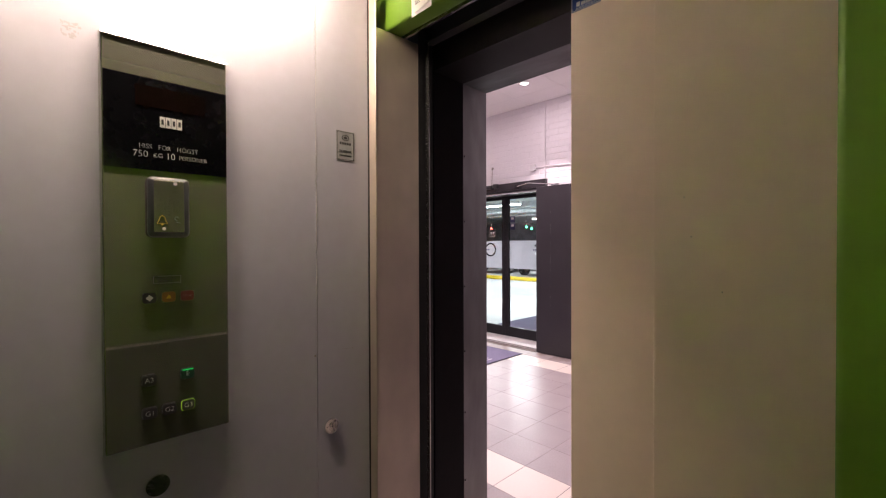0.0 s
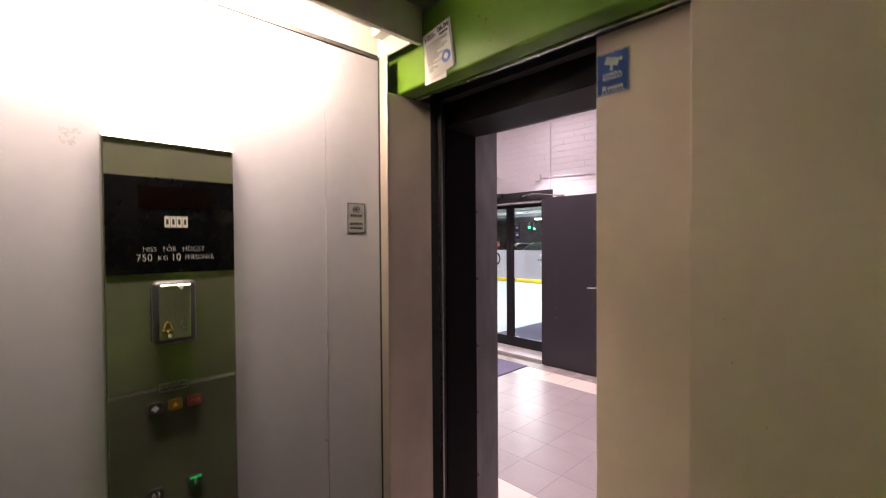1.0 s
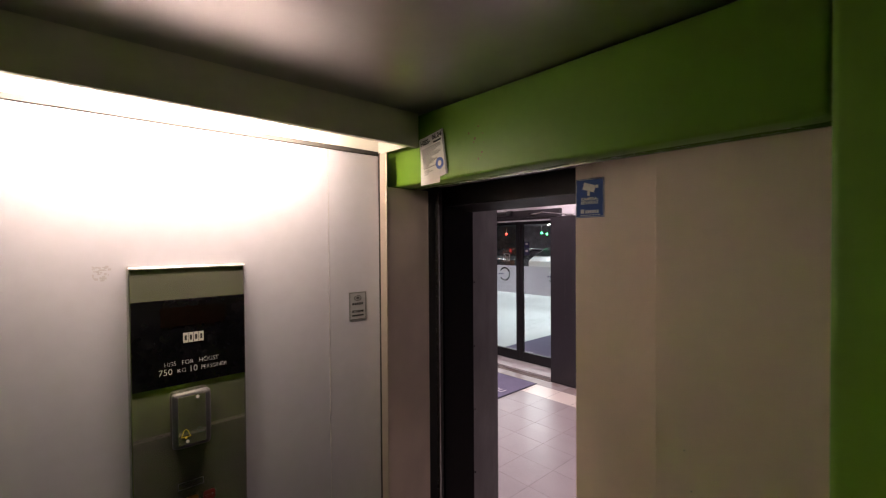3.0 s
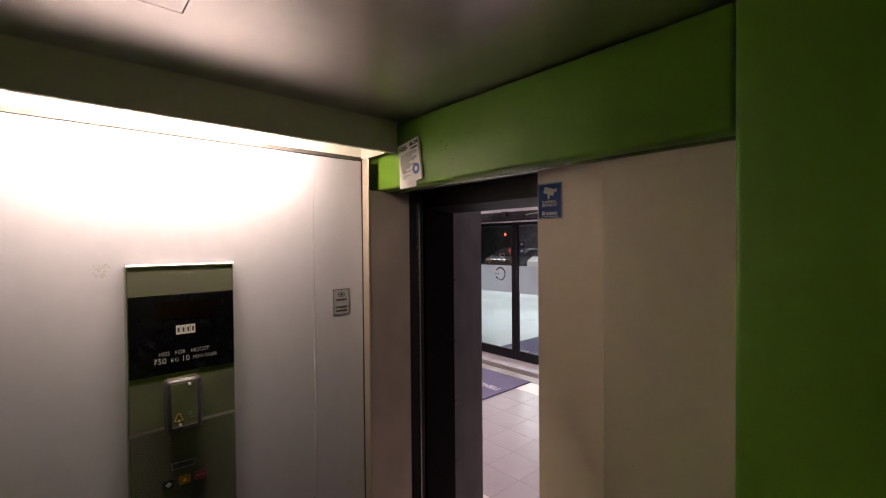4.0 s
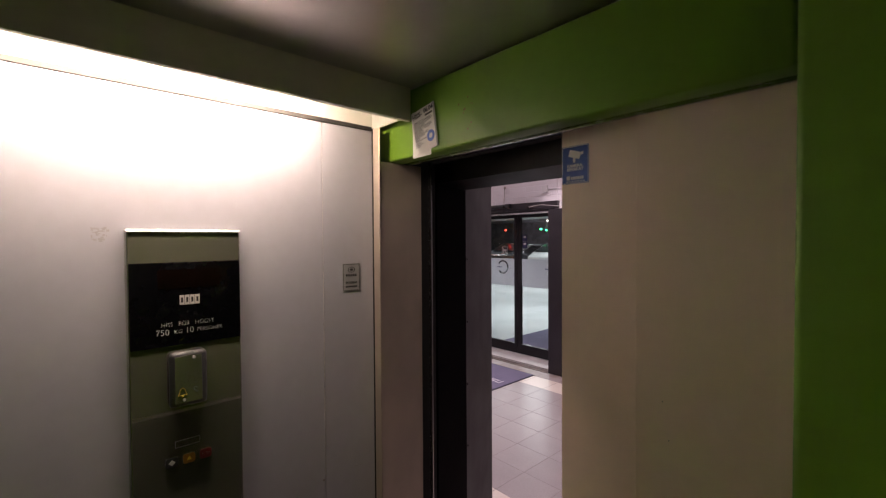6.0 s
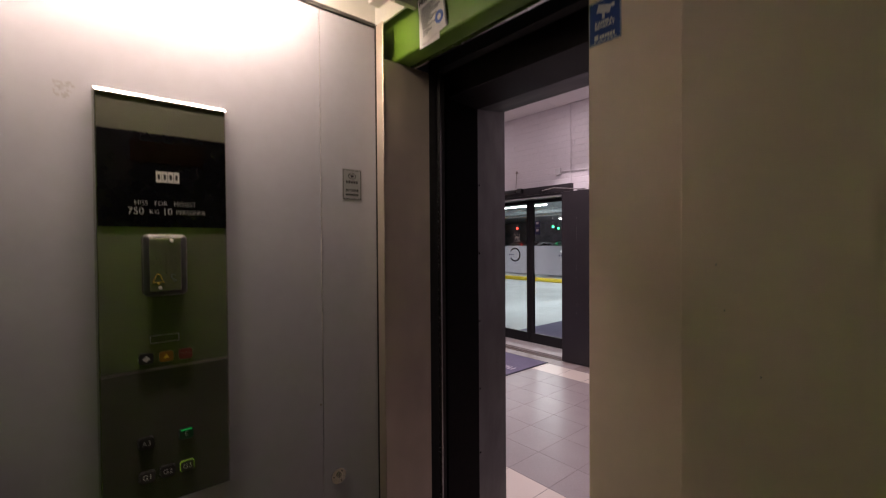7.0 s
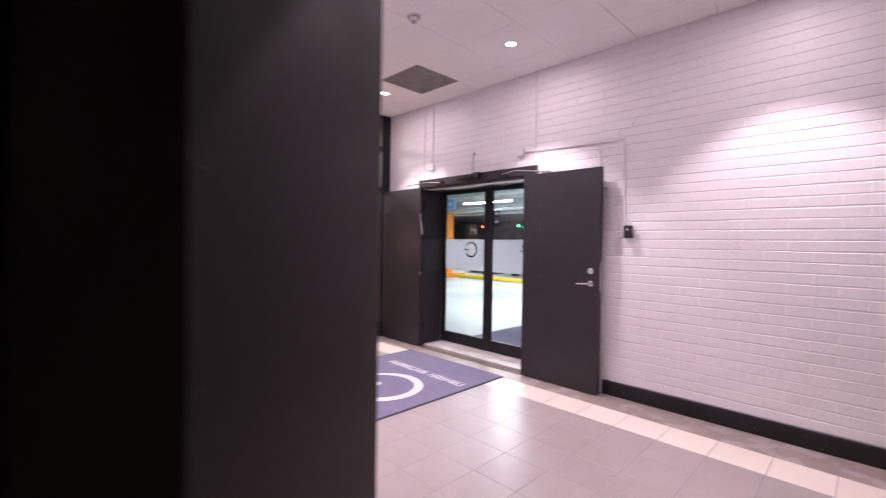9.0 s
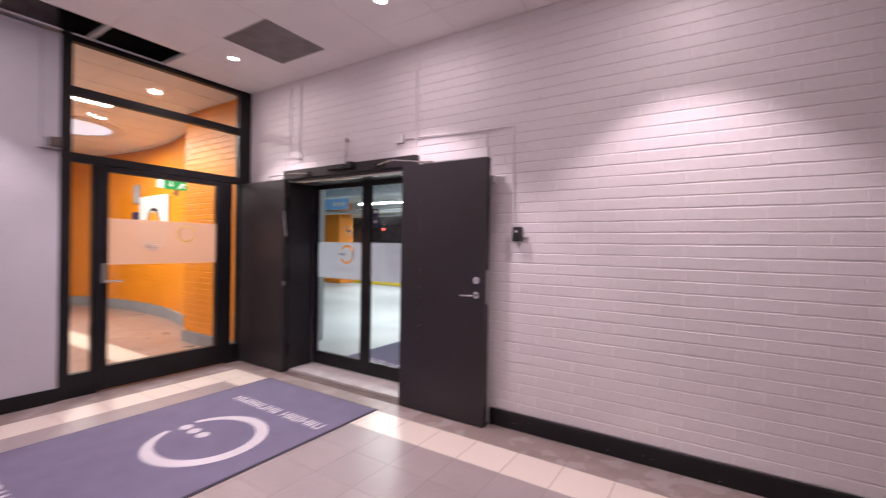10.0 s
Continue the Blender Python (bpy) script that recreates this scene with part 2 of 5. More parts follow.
M_LAMPFACE = glow("downlight_face", (1.0, 0.95, 0.93), 14.0)
M_PANELLIGHT = glow("panel_light_face", (1.0, 0.97, 0.92), 7.0)
M_SIGNGREEN = glow("exit_sign_green", (0.02, 0.42, 0.12), 0.7)
M_SIGNWHITE = glow("exit_sign_white", (0.9, 0.95, 0.9), 0.9)
M_NAVY = material("navy_plaque", (0.03, 0.03, 0.10), 0.4)
M_GARAGECEIL = material("garage_ceiling", (0.46, 0.50, 0.53), 0.8, 0.0, 0.2, 10)
M_GARAGEWALL = material("garage_far_wall", (0.27, 0.285, 0.31), 0.8, 0.0, 0.25, 3)
M_COLUMN = material("orange_column_paint", (0.80, 0.26, 0.02), 0.5, 0.0, 0.05, 10)
M_GARAGEBLUE = glow("blue_sign_face", (0.12, 0.26, 0.48), 0.22)
M_CARWHITE = material("white_car_paint", (0.72, 0.73, 0.75), 0.25, 0.0, coat=0.6)
M_CARDARK = material("dark_car_paint", (0.03, 0.03, 0.035), 0.25, 0.0, coat=0.6)
M_TYRE = material("tyre_rubber", (0.02, 0.02, 0.02), 0.8)
M_REDLED = glow("red_indicator", (1.0, 0.06, 0.04), 6.0)
M_GRNLED = glow("green_indicator", (0.05, 0.9, 0.3), 6.0)


# ---- building blocks ----
LOC = {}


def box(bm, x0, x1, y0, y1, z0, z1, bevel=0.0, seg=1):
    vs = [bm.verts.new(p) for p in ((x0, y0, z0), (x1, y0, z0), (x1, y1, z0), (x0, y1, z0), (x0, y0, z1), (x1, y0, z1), (x1, y1, z1), (x0, y1, z1))]
    fs = [bm.faces.new([vs[i] for i in q]) for q in ((3, 2, 1, 0), (4, 5, 6, 7), (0, 1, 5, 4), (1, 2, 6, 5), (2, 3, 7, 6), (3, 0, 4, 7))]
    if bevel:
        edges = list({e for f in fs for e in f.edges})
        bmesh.ops.bevel(bm, geom=edges, offset=bevel, segments=seg, profile=0.5, affect="EDGES")
    return bm


def cyl(bm, a, b, r, n=16, r2=None):
    """A round bar from a to b."""
    a, b = Vector(a), Vector(b)
    d = b - a
    m = Matrix.Translation((a + b) / 2) @ d.to_track_quat("Z", "Y").to_matrix().to_4x4()
    bmesh.ops.create_cone(bm, cap_ends=True, segments=n, radius1=r, radius2=r if r2 is None else r2, depth=d.length, matrix=m)
    return bm


def prism(bm, pts, z0, z1):
    """An upright prism over a plan outline."""
    lo = [bm.verts.new((x, y, z0)) for x, y in pts]
    hi = [bm.verts.new((x, y, z1)) for x, y in pts]
    n = len(pts)
    bm.faces.new(lo[::-1]), bm.faces.new(hi)
    for i in range(n):
        bm.faces.new((lo[i], lo[(i + 1) % n], hi[(i + 1) % n], hi[i]))
    bmesh.ops.recalc_face_normals(bm, faces=bm.faces)
    return bm


def disc_ring(bm, centre, r0, r1, z0, z1, a0=0.0, a1=360.0, n=48, taper=0.0):
    """A flat ring or arc lying in the plane z."""
    cx, cy = centre
    pts_o, pts_i = [], []
    for i in range(n + 1):
        u = i / n
        a = radians(a0 + (a1 - a0) * u)
        w = 1.0 - taper * max(0.0, abs(2 * u - 1) - 0.6) / 0.4
        mid, half = (r0 + r1) / 2, (r1 - r0) / 2 * w
        pts_o.append((cx + (mid + half) * math.cos(a), cy + (mid + half) * math.sin(a)))
        pts_i.append((cx + (mid - half) * math.cos(a), cy + (mid - half) * math.sin(a)))
    for i in range(n):
        prism(bm, [pts_i[i], pts_o[i], pts_o[i + 1], pts_i[i + 1]], z0, z1)
    return bm


def mesh_of(bm, name, mat, origin=(0, 0, 0), smooth=False):
    bm.transform(Matrix.Translation(-Vector(origin)))
    me = bpy.data.meshes.new(name)
    bm.to_mesh(me)
    bm.free()
    me.materials.append(mat)
    if smooth:
        for p in me.polygons:
            p.use_smooth = True
        me.set_sharp_from_angle(angle=radians(40))
    return me


def thing(name, at, label, category, group=""):
    """An Empty at the base of a thing that has parts."""
    ob = new(name)
    ob.empty_display_size = 0.05
    ob.location = at
    LOC[ob.name] = Vector(at)
    return tagged(ob, label, category, group)


def part(name, bm, mat, parent, label="", smooth=False):
    """A mesh under a thing or part; its points are given in the place's metres."""
    at = LOC[parent.name]
    ob = new(name, mesh_of(bm, name, mat, at, smooth))
    ob.parent = parent
    LOC[ob.name] = at
    return tagged(ob, label) if label else ob


def solo(name, bm, mat, label, category, group="", kind="", smooth=False):
    """A thing of one mesh, with its origin at the middle of its base."""
    xs, ys, zs = zip(*[v.co for v in bm.verts])
    at = ((min(xs) + max(xs)) / 2, (min(ys) + max(ys)) / 2, min(zs))
    ob = new(name, mesh_of(bm, name, mat, at, smooth))
    ob.location = at
    LOC[ob.name] = Vector(at)
    return tagged(ob, label, category, group, kind)


def B(*a, **k):
    return box(bmesh.new(), *a, **k)


def C(*a, **k):
    return cyl(bmesh.new(), *a, **k)


def lettering(text, size, m, mat, parent, name="lettering", extrude=0.0004, align="CENTER", bold=0.0, squeeze=1.0, label=""):
    """Letters in the built-in font, lying at the pose m, as a mesh part."""
    cu = bpy.data.curves.new(name, "FONT")
    cu.body, cu.size, cu.extrude, cu.align_x, cu.align_y, cu.offset = text, size, extrude, align, "CENTER", bold
    cu.resolution_u = 3
    tmp = bpy.data.objects.new(name, cu)
    scene.collection.objects.link(tmp)
    me = bpy.data.meshes.new_from_object(tmp.evaluated_get(bpy.context.evaluated_depsgraph_get()))
    bpy.data.objects.remove(tmp)
    me.transform(m @ Matrix.Diagonal((squeeze, 1, 1, 1)))
    me.transform(Matrix.Translation(-LOC[parent.name]))
    me.materials.clear()
    me.materials.append(mat)
    me.name = name
    ob = new(name, me)
    ob.parent = parent
    LOC[ob.name] = LOC[parent.name]
    return tagged(ob, label) if label else ob


def on_left(y, z, x=0.0):
    """The pose of a sheet on the lift's left wall, seen from inside: its right is +y, its up +z."""
    return Matrix(((0, 0, 1, x), (1, 0, 0, y), (0, 1, 0, z), (0, 0, 0, 1)))


def on_front(x, z, y=0.0):
    """The pose of a sheet on a wall seen looking along +y: its right is +x."""
    return Matrix(((1, 0, 0, x), (0, 0, -1, y), (0, 1, 0, z), (0, 0, 0, 1)))


def structure(name, bm, mat, label, category="wall", smooth=False):
    return solo(name, bm, mat, label, category, kind="structure", smooth=smooth)


# ---- the lift's cab ----
def lift_shell():
    bm = bmesh.new()
    for y0, y1 in ((CAB_Y, -0.1786), (-0.1774, -0.036)):
        box(bm, -0.025, 0.0, y0, y1, 0.0, 1.978, bevel=0.0012)
    box(bm, -0.03, -0.003, CAB_Y, -0.036, 0.0, 1.97)
    structure("wall_left", bm, M_WALL, "light grey laminate wall panels of the lift cab")
    structure("wall_right", B(CAB_X, CAB_X + 0.03, CAB_Y, 0.05, 0.0, CAB_Z, bevel=0.001), M_GREEN, "green painted side wall of the lift cab")
    structure("wall_right_lower", B(CAB_X - 0.012, CAB_X - 0.0005, CAB_Y, -0.014, 0.0, 0.955, bevel=0.001), M_LOWER, "dark lower panel of the lift's side wall")
    structure("wall_back", B(-0.03, CAB_X + 0.03, CAB_Y - 0.03, CAB_Y, 0.0, CAB_Z), M_GREEN, "green painted back wall of the lift cab")
    structure("floor_lift", B(-0.03, CAB_X + 0.03, CAB_Y - 0.03, 0.135, -0.03, 0.0), M_CABFLOOR, "dark rubber floor of the lift cab", "floor")
    bm = bmesh.new()
    # sheet ceiling with a hatch cut into it
    hx0, hx1, hy0, hy1 = 0.36, 0.86, -1.1, -0.53
    for x0, x1, y0, y1 in ((0.1285, hx0 - 0.002, CAB_Y, 0.05), (hx1 + 0.002, CAB_X, CAB_Y, 0.05), (hx0 - 0.002, hx1 + 0.002, CAB_Y, hy0 - 0.002),
                           (hx0 - 0.002, hx1 + 0.002, hy1 + 0.002, 0.05), (hx0, hx1, hy0, hy1)):
        box(bm, x0, x1, y0, y1, CAB_Z, CAB_Z + 0.012)
    box(bm, -0.03, CAB_X + 0.03, CAB_Y - 0.03, 0.05, CAB_Z + 0.013, CAB_Z + 0.03)
    structure("ceiling_lift", bm, M_CABCEIL, "brushed grey metal lift ceiling with a hatch", "ceiling")
    bm = B(-0.024, 0.866, 0.0, 0.05, 1.888, CAB_Z - 0.002, bevel=0.006, seg=3)
    structure("lintel", bm, M_GREEN, "green painted steel header over the lift door", "lintel", smooth=True)
    structure("trim_track", B(0.034, 0.87, 0.0515, 0.058, 1.884, 1.95), M_STEEL, "steel strip of the lift door track", "trim")
    structure("wall_front", B(0.869, CAB_X - 0.001, -0.012, 0.05, 0.0, CAB_Z - 0.001, bevel=0.008, seg=3), M_GREEN, "green painted front pillar of the lift cab", smooth=True)
    bm = B(0.006, 0.035, -0.037, -0.0365 + 0.004, 0.0, 1.974, bevel=0.0015)
    box(bm, -0.02, 0.034, -0.034, 0.103, 0.0, 1.8865, bevel=0.001)
    structure("trim_jamb", bm, M_JAMB, "stained brushed steel jamb of the lift door", "trim")
    structure("trim_corner", B(-0.003, 0.0055, -0.0355, -0.033, 0.0, 1.976), M_GAP, "dark gap beside the steel jamb", "trim")


def lamp_valance():
    t = thing("wall_light", (0.06, -0.7, 1.975), "fluorescent wall light behind a greyish metal valance", "lamp")
    bm = B(0.1235, 0.127, CAB_Y + 0.002, -0.004, 1.975, CAB_Z - 0.001, bevel=0.0008)
    box(bm, 0.115, 0.1235, CAB_Y + 0.002, -0.004, 1.975, 1.978)
    part("fascia", bm, M_VALANCE, t, "greyish olive metal fascia")
    bm = B(-0.022, 0.122, CAB_Y + 0.002, -0.004, CAB_Z - 0.006, CAB_Z - 0.002)
    box(bm, -0.024, -0.020, CAB_Y + 0.002, -0.004, 1.98, CAB_Z - 0.006)
    part("housing", bm, M_HOUSING, t, "white enamelled housing")
    bm = B(-0.018, 0.122, -0.024, -0.020, 1.978, CAB_Z - 0.007)
    box(bm, 0.0, 0.122, -0.055, -0.0245, 2.02, CAB_Z - 0.007, bevel=0.002)
    part("end_cap", bm, M_HOUSING, t, "cream end cap")
    part("tube", C((0.091, -0.745, 2.028), (0.091, -0.260, 2.028), 0.013, 20), M_TUBE, t, "lit fluorescent tube", smooth=True)
    for y0, y1 in ((-0.775, -0.745), (-0.26, -0.235)):
        bm = bmesh.new()
        cyl(bm, (0.091, y0, 2.028), (0.091, y1, 2.028), 0.0135, 16)
        box(bm, 0.079, 0.103, y0 + 0.004, y1 - 0.004, 2.028, CAB_Z - 0.007)
        part("lamp_holder", bm, M_HOUSING, t)
    # the recess shadow over the panel is drawn as a dark strip
    part("edge_trim", B(-0.001, 0.003, CAB_Y + 0.002, -0.037, 1.9685, 1.9795, bevel=0.001), M_EDGESHADE, t, "narrow dark strip painted as the shadow gap above the wall panel")


def rounded(bm, y, z, w, h, r, x0, x1, n=4):
    """A plate with round corners that stands off the left wall."""
    pts = []
    for cy, cz, a in ((w - r, h - r, 0), (r - w, h - r, 90), (r - w, r - h, 180), (w - r, r - h, 270)):
        pts += [(cy + r * math.cos(radians(a + 90 * k / n)), cz + r * math.sin(radians(a + 90 * k / n))) for k in range(n + 1)]
    tmp = prism(bmesh.new(), pts, 0.0, x1 - x0)
    tmp.transform(on_left(y, z, x0))
    me = bpy.data.meshes.new("tmp")
    tmp.to_mesh(me)
    tmp.free()
    bm.from_mesh(me)
    bpy.data.meshes.remove(me)
    return bm


def button(panel, y, z, cap, legend, legend_mat, ring=M_CHROME, name="push_button", size=0.0070, bezel=M_STEEL):
    b = part(name, rounded(bmesh.new(), y, z, 0.0115, 0.0102, 0.0050, 0.0122, 0.0150), ring, panel)
    part("bezel", rounded(bmesh.new(), y, z, 0.0110, 0.0097, 0.0047, 0.0150, 0.0157), bezel, b, "worn bright bezel" if bezel is M_STEEL else "lime lit bezel")
    part("cap", rounded(bmesh.new(), y, z, 0.0104, 0.0091, 0.0044, 0.0140, 0.0172), cap, b)
    if legend == "<>":
        bm = bmesh.new()
        for s in (-1, 1):
            prism(bm, [(0, 0), (s * 0.0058, 0.0055), (0, 0.011)][::s], 0, 0.0003)
            bm.verts.ensure_lookup_table()
        bm.transform(on_left(y, z - 0.0055, 0.0172))
        part("legend", bm, legend_mat, b)
    elif legend == "bell":
        bm = bmesh.new()
        prism(bm, [(-0.004, -0.003), (0.004, -0.003), (0.0025, 0.001), (0, 0.004), (-0.0025, 0.001)], 0, 0.0003)
        bm.transform(on_left(y, z, 0.0172))
        part("legend", bm, legend_mat, b)
    else:
        lettering(legend, size * 1.25, on_left(y, z, 0.0174), legend_mat, b, "legend", 0.0003, bold=-0.00028)
    return b


def control_panel():
    t = thing("control_panel", (0.0, -0.4685, 1.0), "steel lift control panel with black display section and push buttons", "control panel")
    y0, y1 = -0.564, -0.373
    part("faceplate", B(0.0, 0.012, y0, y1, 1.0, 1.701, bevel=0.0014), M_STEEL_H, t, "brushed stainless steel faceplate")
    bm = prism(bmesh.new(), [(0.0005, 1.7012), (0.0145, 1.7012), (0.0120, 1.7054), (0.0005, 1.7062)], y0 - 0.001, y1 + 0.001)
    bm.transform(Matrix(((1, 0, 0, 0), (0, 0, 1, 0), (0, 1, 0, 0), (0, 0, 0, 1))))
    bmesh.ops.recalc_face_normals(bm, faces=bm.faces)
    part("top_edge", bm, M_STEEL, t, "bright bent top edge")
    bm = bmesh.new()
    for ya, yb in ((y0 - 0.003, y0 - 0.0008), (y1 + 0.0008, y1 + 0.003)):
        box(bm, 0.0, 0.004, ya, yb, 1.0, 1.706)
    # matte grey instead of steel: the glint along the edges is put into the colour
    part("side_edge", bm, M_STICKER, t, "folded edge of the plate, its bright glint painted in matte grey")
    d = part("display_fascia", B(0.0122, 0.0138, y0 + 0.001, y1 - 0.001, 1.482, 1.642), M_BLACKPLATE, t, "glossy black acrylic display section")
    bm = B(0.0139, 0.0145, -0.519, -0.411, 1.592, 1.628)
    part("display_window", bm, M_DISPLAY, d, "dark red display window, switched off")
    for i in range(4):
        ya = -0.4835 + i * 0.00875
        plate = part("maker_plate", B(0.0139, 0.0145, ya, ya + 0.0080, 1.5595, 1.578), M_PRINT, d, "small white square of the maker's mark")
        part("mark", B(0.0146, 0.0149, ya + 0.0022, ya + 0.0058, 1.564, 1.5735), M_INK, plate)
    lettering("HISS   FÖR   HÖGST", 0.0118, on_left(-0.469, 1.5225, 0.0140), M_PRINT, d, extrude=0.0003, bold=-0.0003, squeeze=0.88)
    lettering("750", 0.0165, on_left(-0.5125, 1.5085, 0.0140), M_PRINT, d, extrude=0.0003, bold=-0.0003, squeeze=0.92)
    lettering("KG", 0.0108, on_left(-0.4865, 1.508, 0.0140), M_PRINT, d, extrude=0.0003, bold=-0.0003)
    lettering("10", 0.0165, on_left(-0.4675, 1.5085, 0.0140), M_PRINT, d, extrude=0.0003, bold=-0.0003, squeeze=0.92)
    lettering("PERSONER", 0.0108, on_left(-0.4315, 1.508, 0.0140), M_PRINT, d, extrude=0.0003, bold=-0.0003, squeeze=0.9)
    # intercom
    i = part("intercom", B(0.0122, 0.030, -0.505, -0.4405, 1.364, 1.470, bevel=0.0085, seg=3), M_GREYPLASTIC, t, "grey plastic emergency intercom", smooth=True)
    part("intercom_plate", B(0.0300, 0.0312, -0.4965, -0.4505, 1.373, 1.463, bevel=0.0005), M_STEEL_H, i, "small brushed steel plate")
    # steel screws in the white print colour, which paints in their highlight
    for y, z in ((-0.4645, 1.4585), (-0.482, 1.379)):
        part("screw", C((0.0312, y, z), (0.0330, y, z), 0.0028, 14), M_PRINT, i, "steel screw head with its glint painted white")
    bm = bmesh.new()
    for dy, dz in ((0, 0), (0, .007), (0, -.007), (0, .014), (0, -.014), (.007, .0035), (-.007, .0035), (.007, -.005), (-.007, -.005), (.013, .01), (-.013, .01), (.013, -.01), (-.013, -.01), (.017, 0), (-.017, 0)):
        cyl(bm, (0.0305, -0.4735 + dy, 1.4185 + dz), (0.0315, -0.4735 + dy, 1.4185 + dz), 0.0009, 8)
    part("speaker_hole", bm, M_INK, i)
    bm = bmesh.new()
    outline = [(-0.0078, -0.0060), (0.0078, -0.0060), (0.0052, -0.0012), (0.0036, 0.0052), (0.0, 0.0082), (-0.0036, 0.0052), (-0.0052, -0.0012)]
    n = len(outline)
    for k in range(n):
        (ax, ay), (bx, by) = outline[k], outline[(k + 1) % n]
        cyl(bm, (ax, ay, 0.0), (bx, by, 0.0), 0.00042, 6)
    cyl(bm, (0, -0.0085, 0), (0, -0.0062, 0), 0.0018, 8)
    bm.transform(on_left(-0.4845, 1.394, 0.0315))
    part("bell_mark", bm, M_BRASS, i, "yellow bell outline")
    bm = bmesh.new()
    disc_ring(bm, (0.0, 0.003), 0.0028, 0.0036, 0, 0.0003, 20, 300, 16)
    box(bm, -0.001, 0.005, -0.004, -0.0032, 0, 0.0003)
    bm.transform(on_left(-0.4625, 1.394, 0.0313))
    part("ear_mark", bm, M_GREENLED, i, "small green listening mark")
    # engraved note
    note = part("note_plate", B(0.0121, 0.0127, -0.495, -0.4535, 1.2825, 1.2950), M_STEEL_H, t, "small engraved note plate")
    bm = bmesh.new()
    for q in ((-0.4955, -0.453, 1.2946, 1.2953), (-0.4955, -0.453, 1.2822, 1.2829), (-0.4955, -0.4948, 1.2822, 1.2953), (-0.4537, -0.453, 1.2822, 1.2953)):
        box(bm, 0.0127, 0.0131, *q)
    part("note_rim", bm, M_STICKER, note, "pale rim of the note")
    bm = bmesh.new()
    for z, ya, yb in ((1.2905, -0.491, -0.4575), (1.2865, -0.488, -0.461)):
        y = ya
        for w in (0.006, 0.009, 0.004, 0.007):
            if y + w < yb:
                box(bm, 0.0128, 0.0130, y, y + w, z - 0.0008, z + 0.0008)
            y += w + 0.0018
    part("note_line", bm, M_INK, note)
    button(t, -0.502, 1.2577, M_BLACKPLASTIC, "<>", M_PRINT, name="door_open_button")
    button(t, -0.473, 1.2577, M_AMBER, "bell", M_BRASS, name="alarm_button")
    button(t, -0.444, 1.2577, M_RED, "STOP", M_PRINT, name="stop_button", size=0.0052)
    button(t, -0.5035, 1.1135, M_BLACKPLASTIC, "A3", M_LEGEND, name="floor_button", ring=M_BLACKPLASTIC, size=0.0095)
    lit = button(t, -0.4445, 1.1140, M_GREENBTN, "E", M_LEGEND, name="floor_button", ring=M_BLACKPLASTIC, size=0.0095)
    part("lit_edge", rounded(bmesh.new(), -0.4445, 1.1216, 0.0088, 0.0010, 0.0009, 0.0166, 0.0175), M_HALOG, lit, "green lit upper edge of the button")
    button(t, -0.5030, 1.0555, M_BLACKPLASTIC, "G1", M_LEGEND, name="floor_button", ring=M_BLACKPLASTIC, size=0.0095)
    button(t, -0.4735, 1.0560, M_BLACKPLASTIC, "G2", M_LEGEND, name="floor_button", ring=M_BLACKPLASTIC, size=0.0095)
    button(t, -0.4440, 1.0560, M_BLACKPLASTIC, "G3", M_LEGEND, name="floor_button", ring=M_BLACKPLASTIC, size=0.0095, bezel=M_HALO)


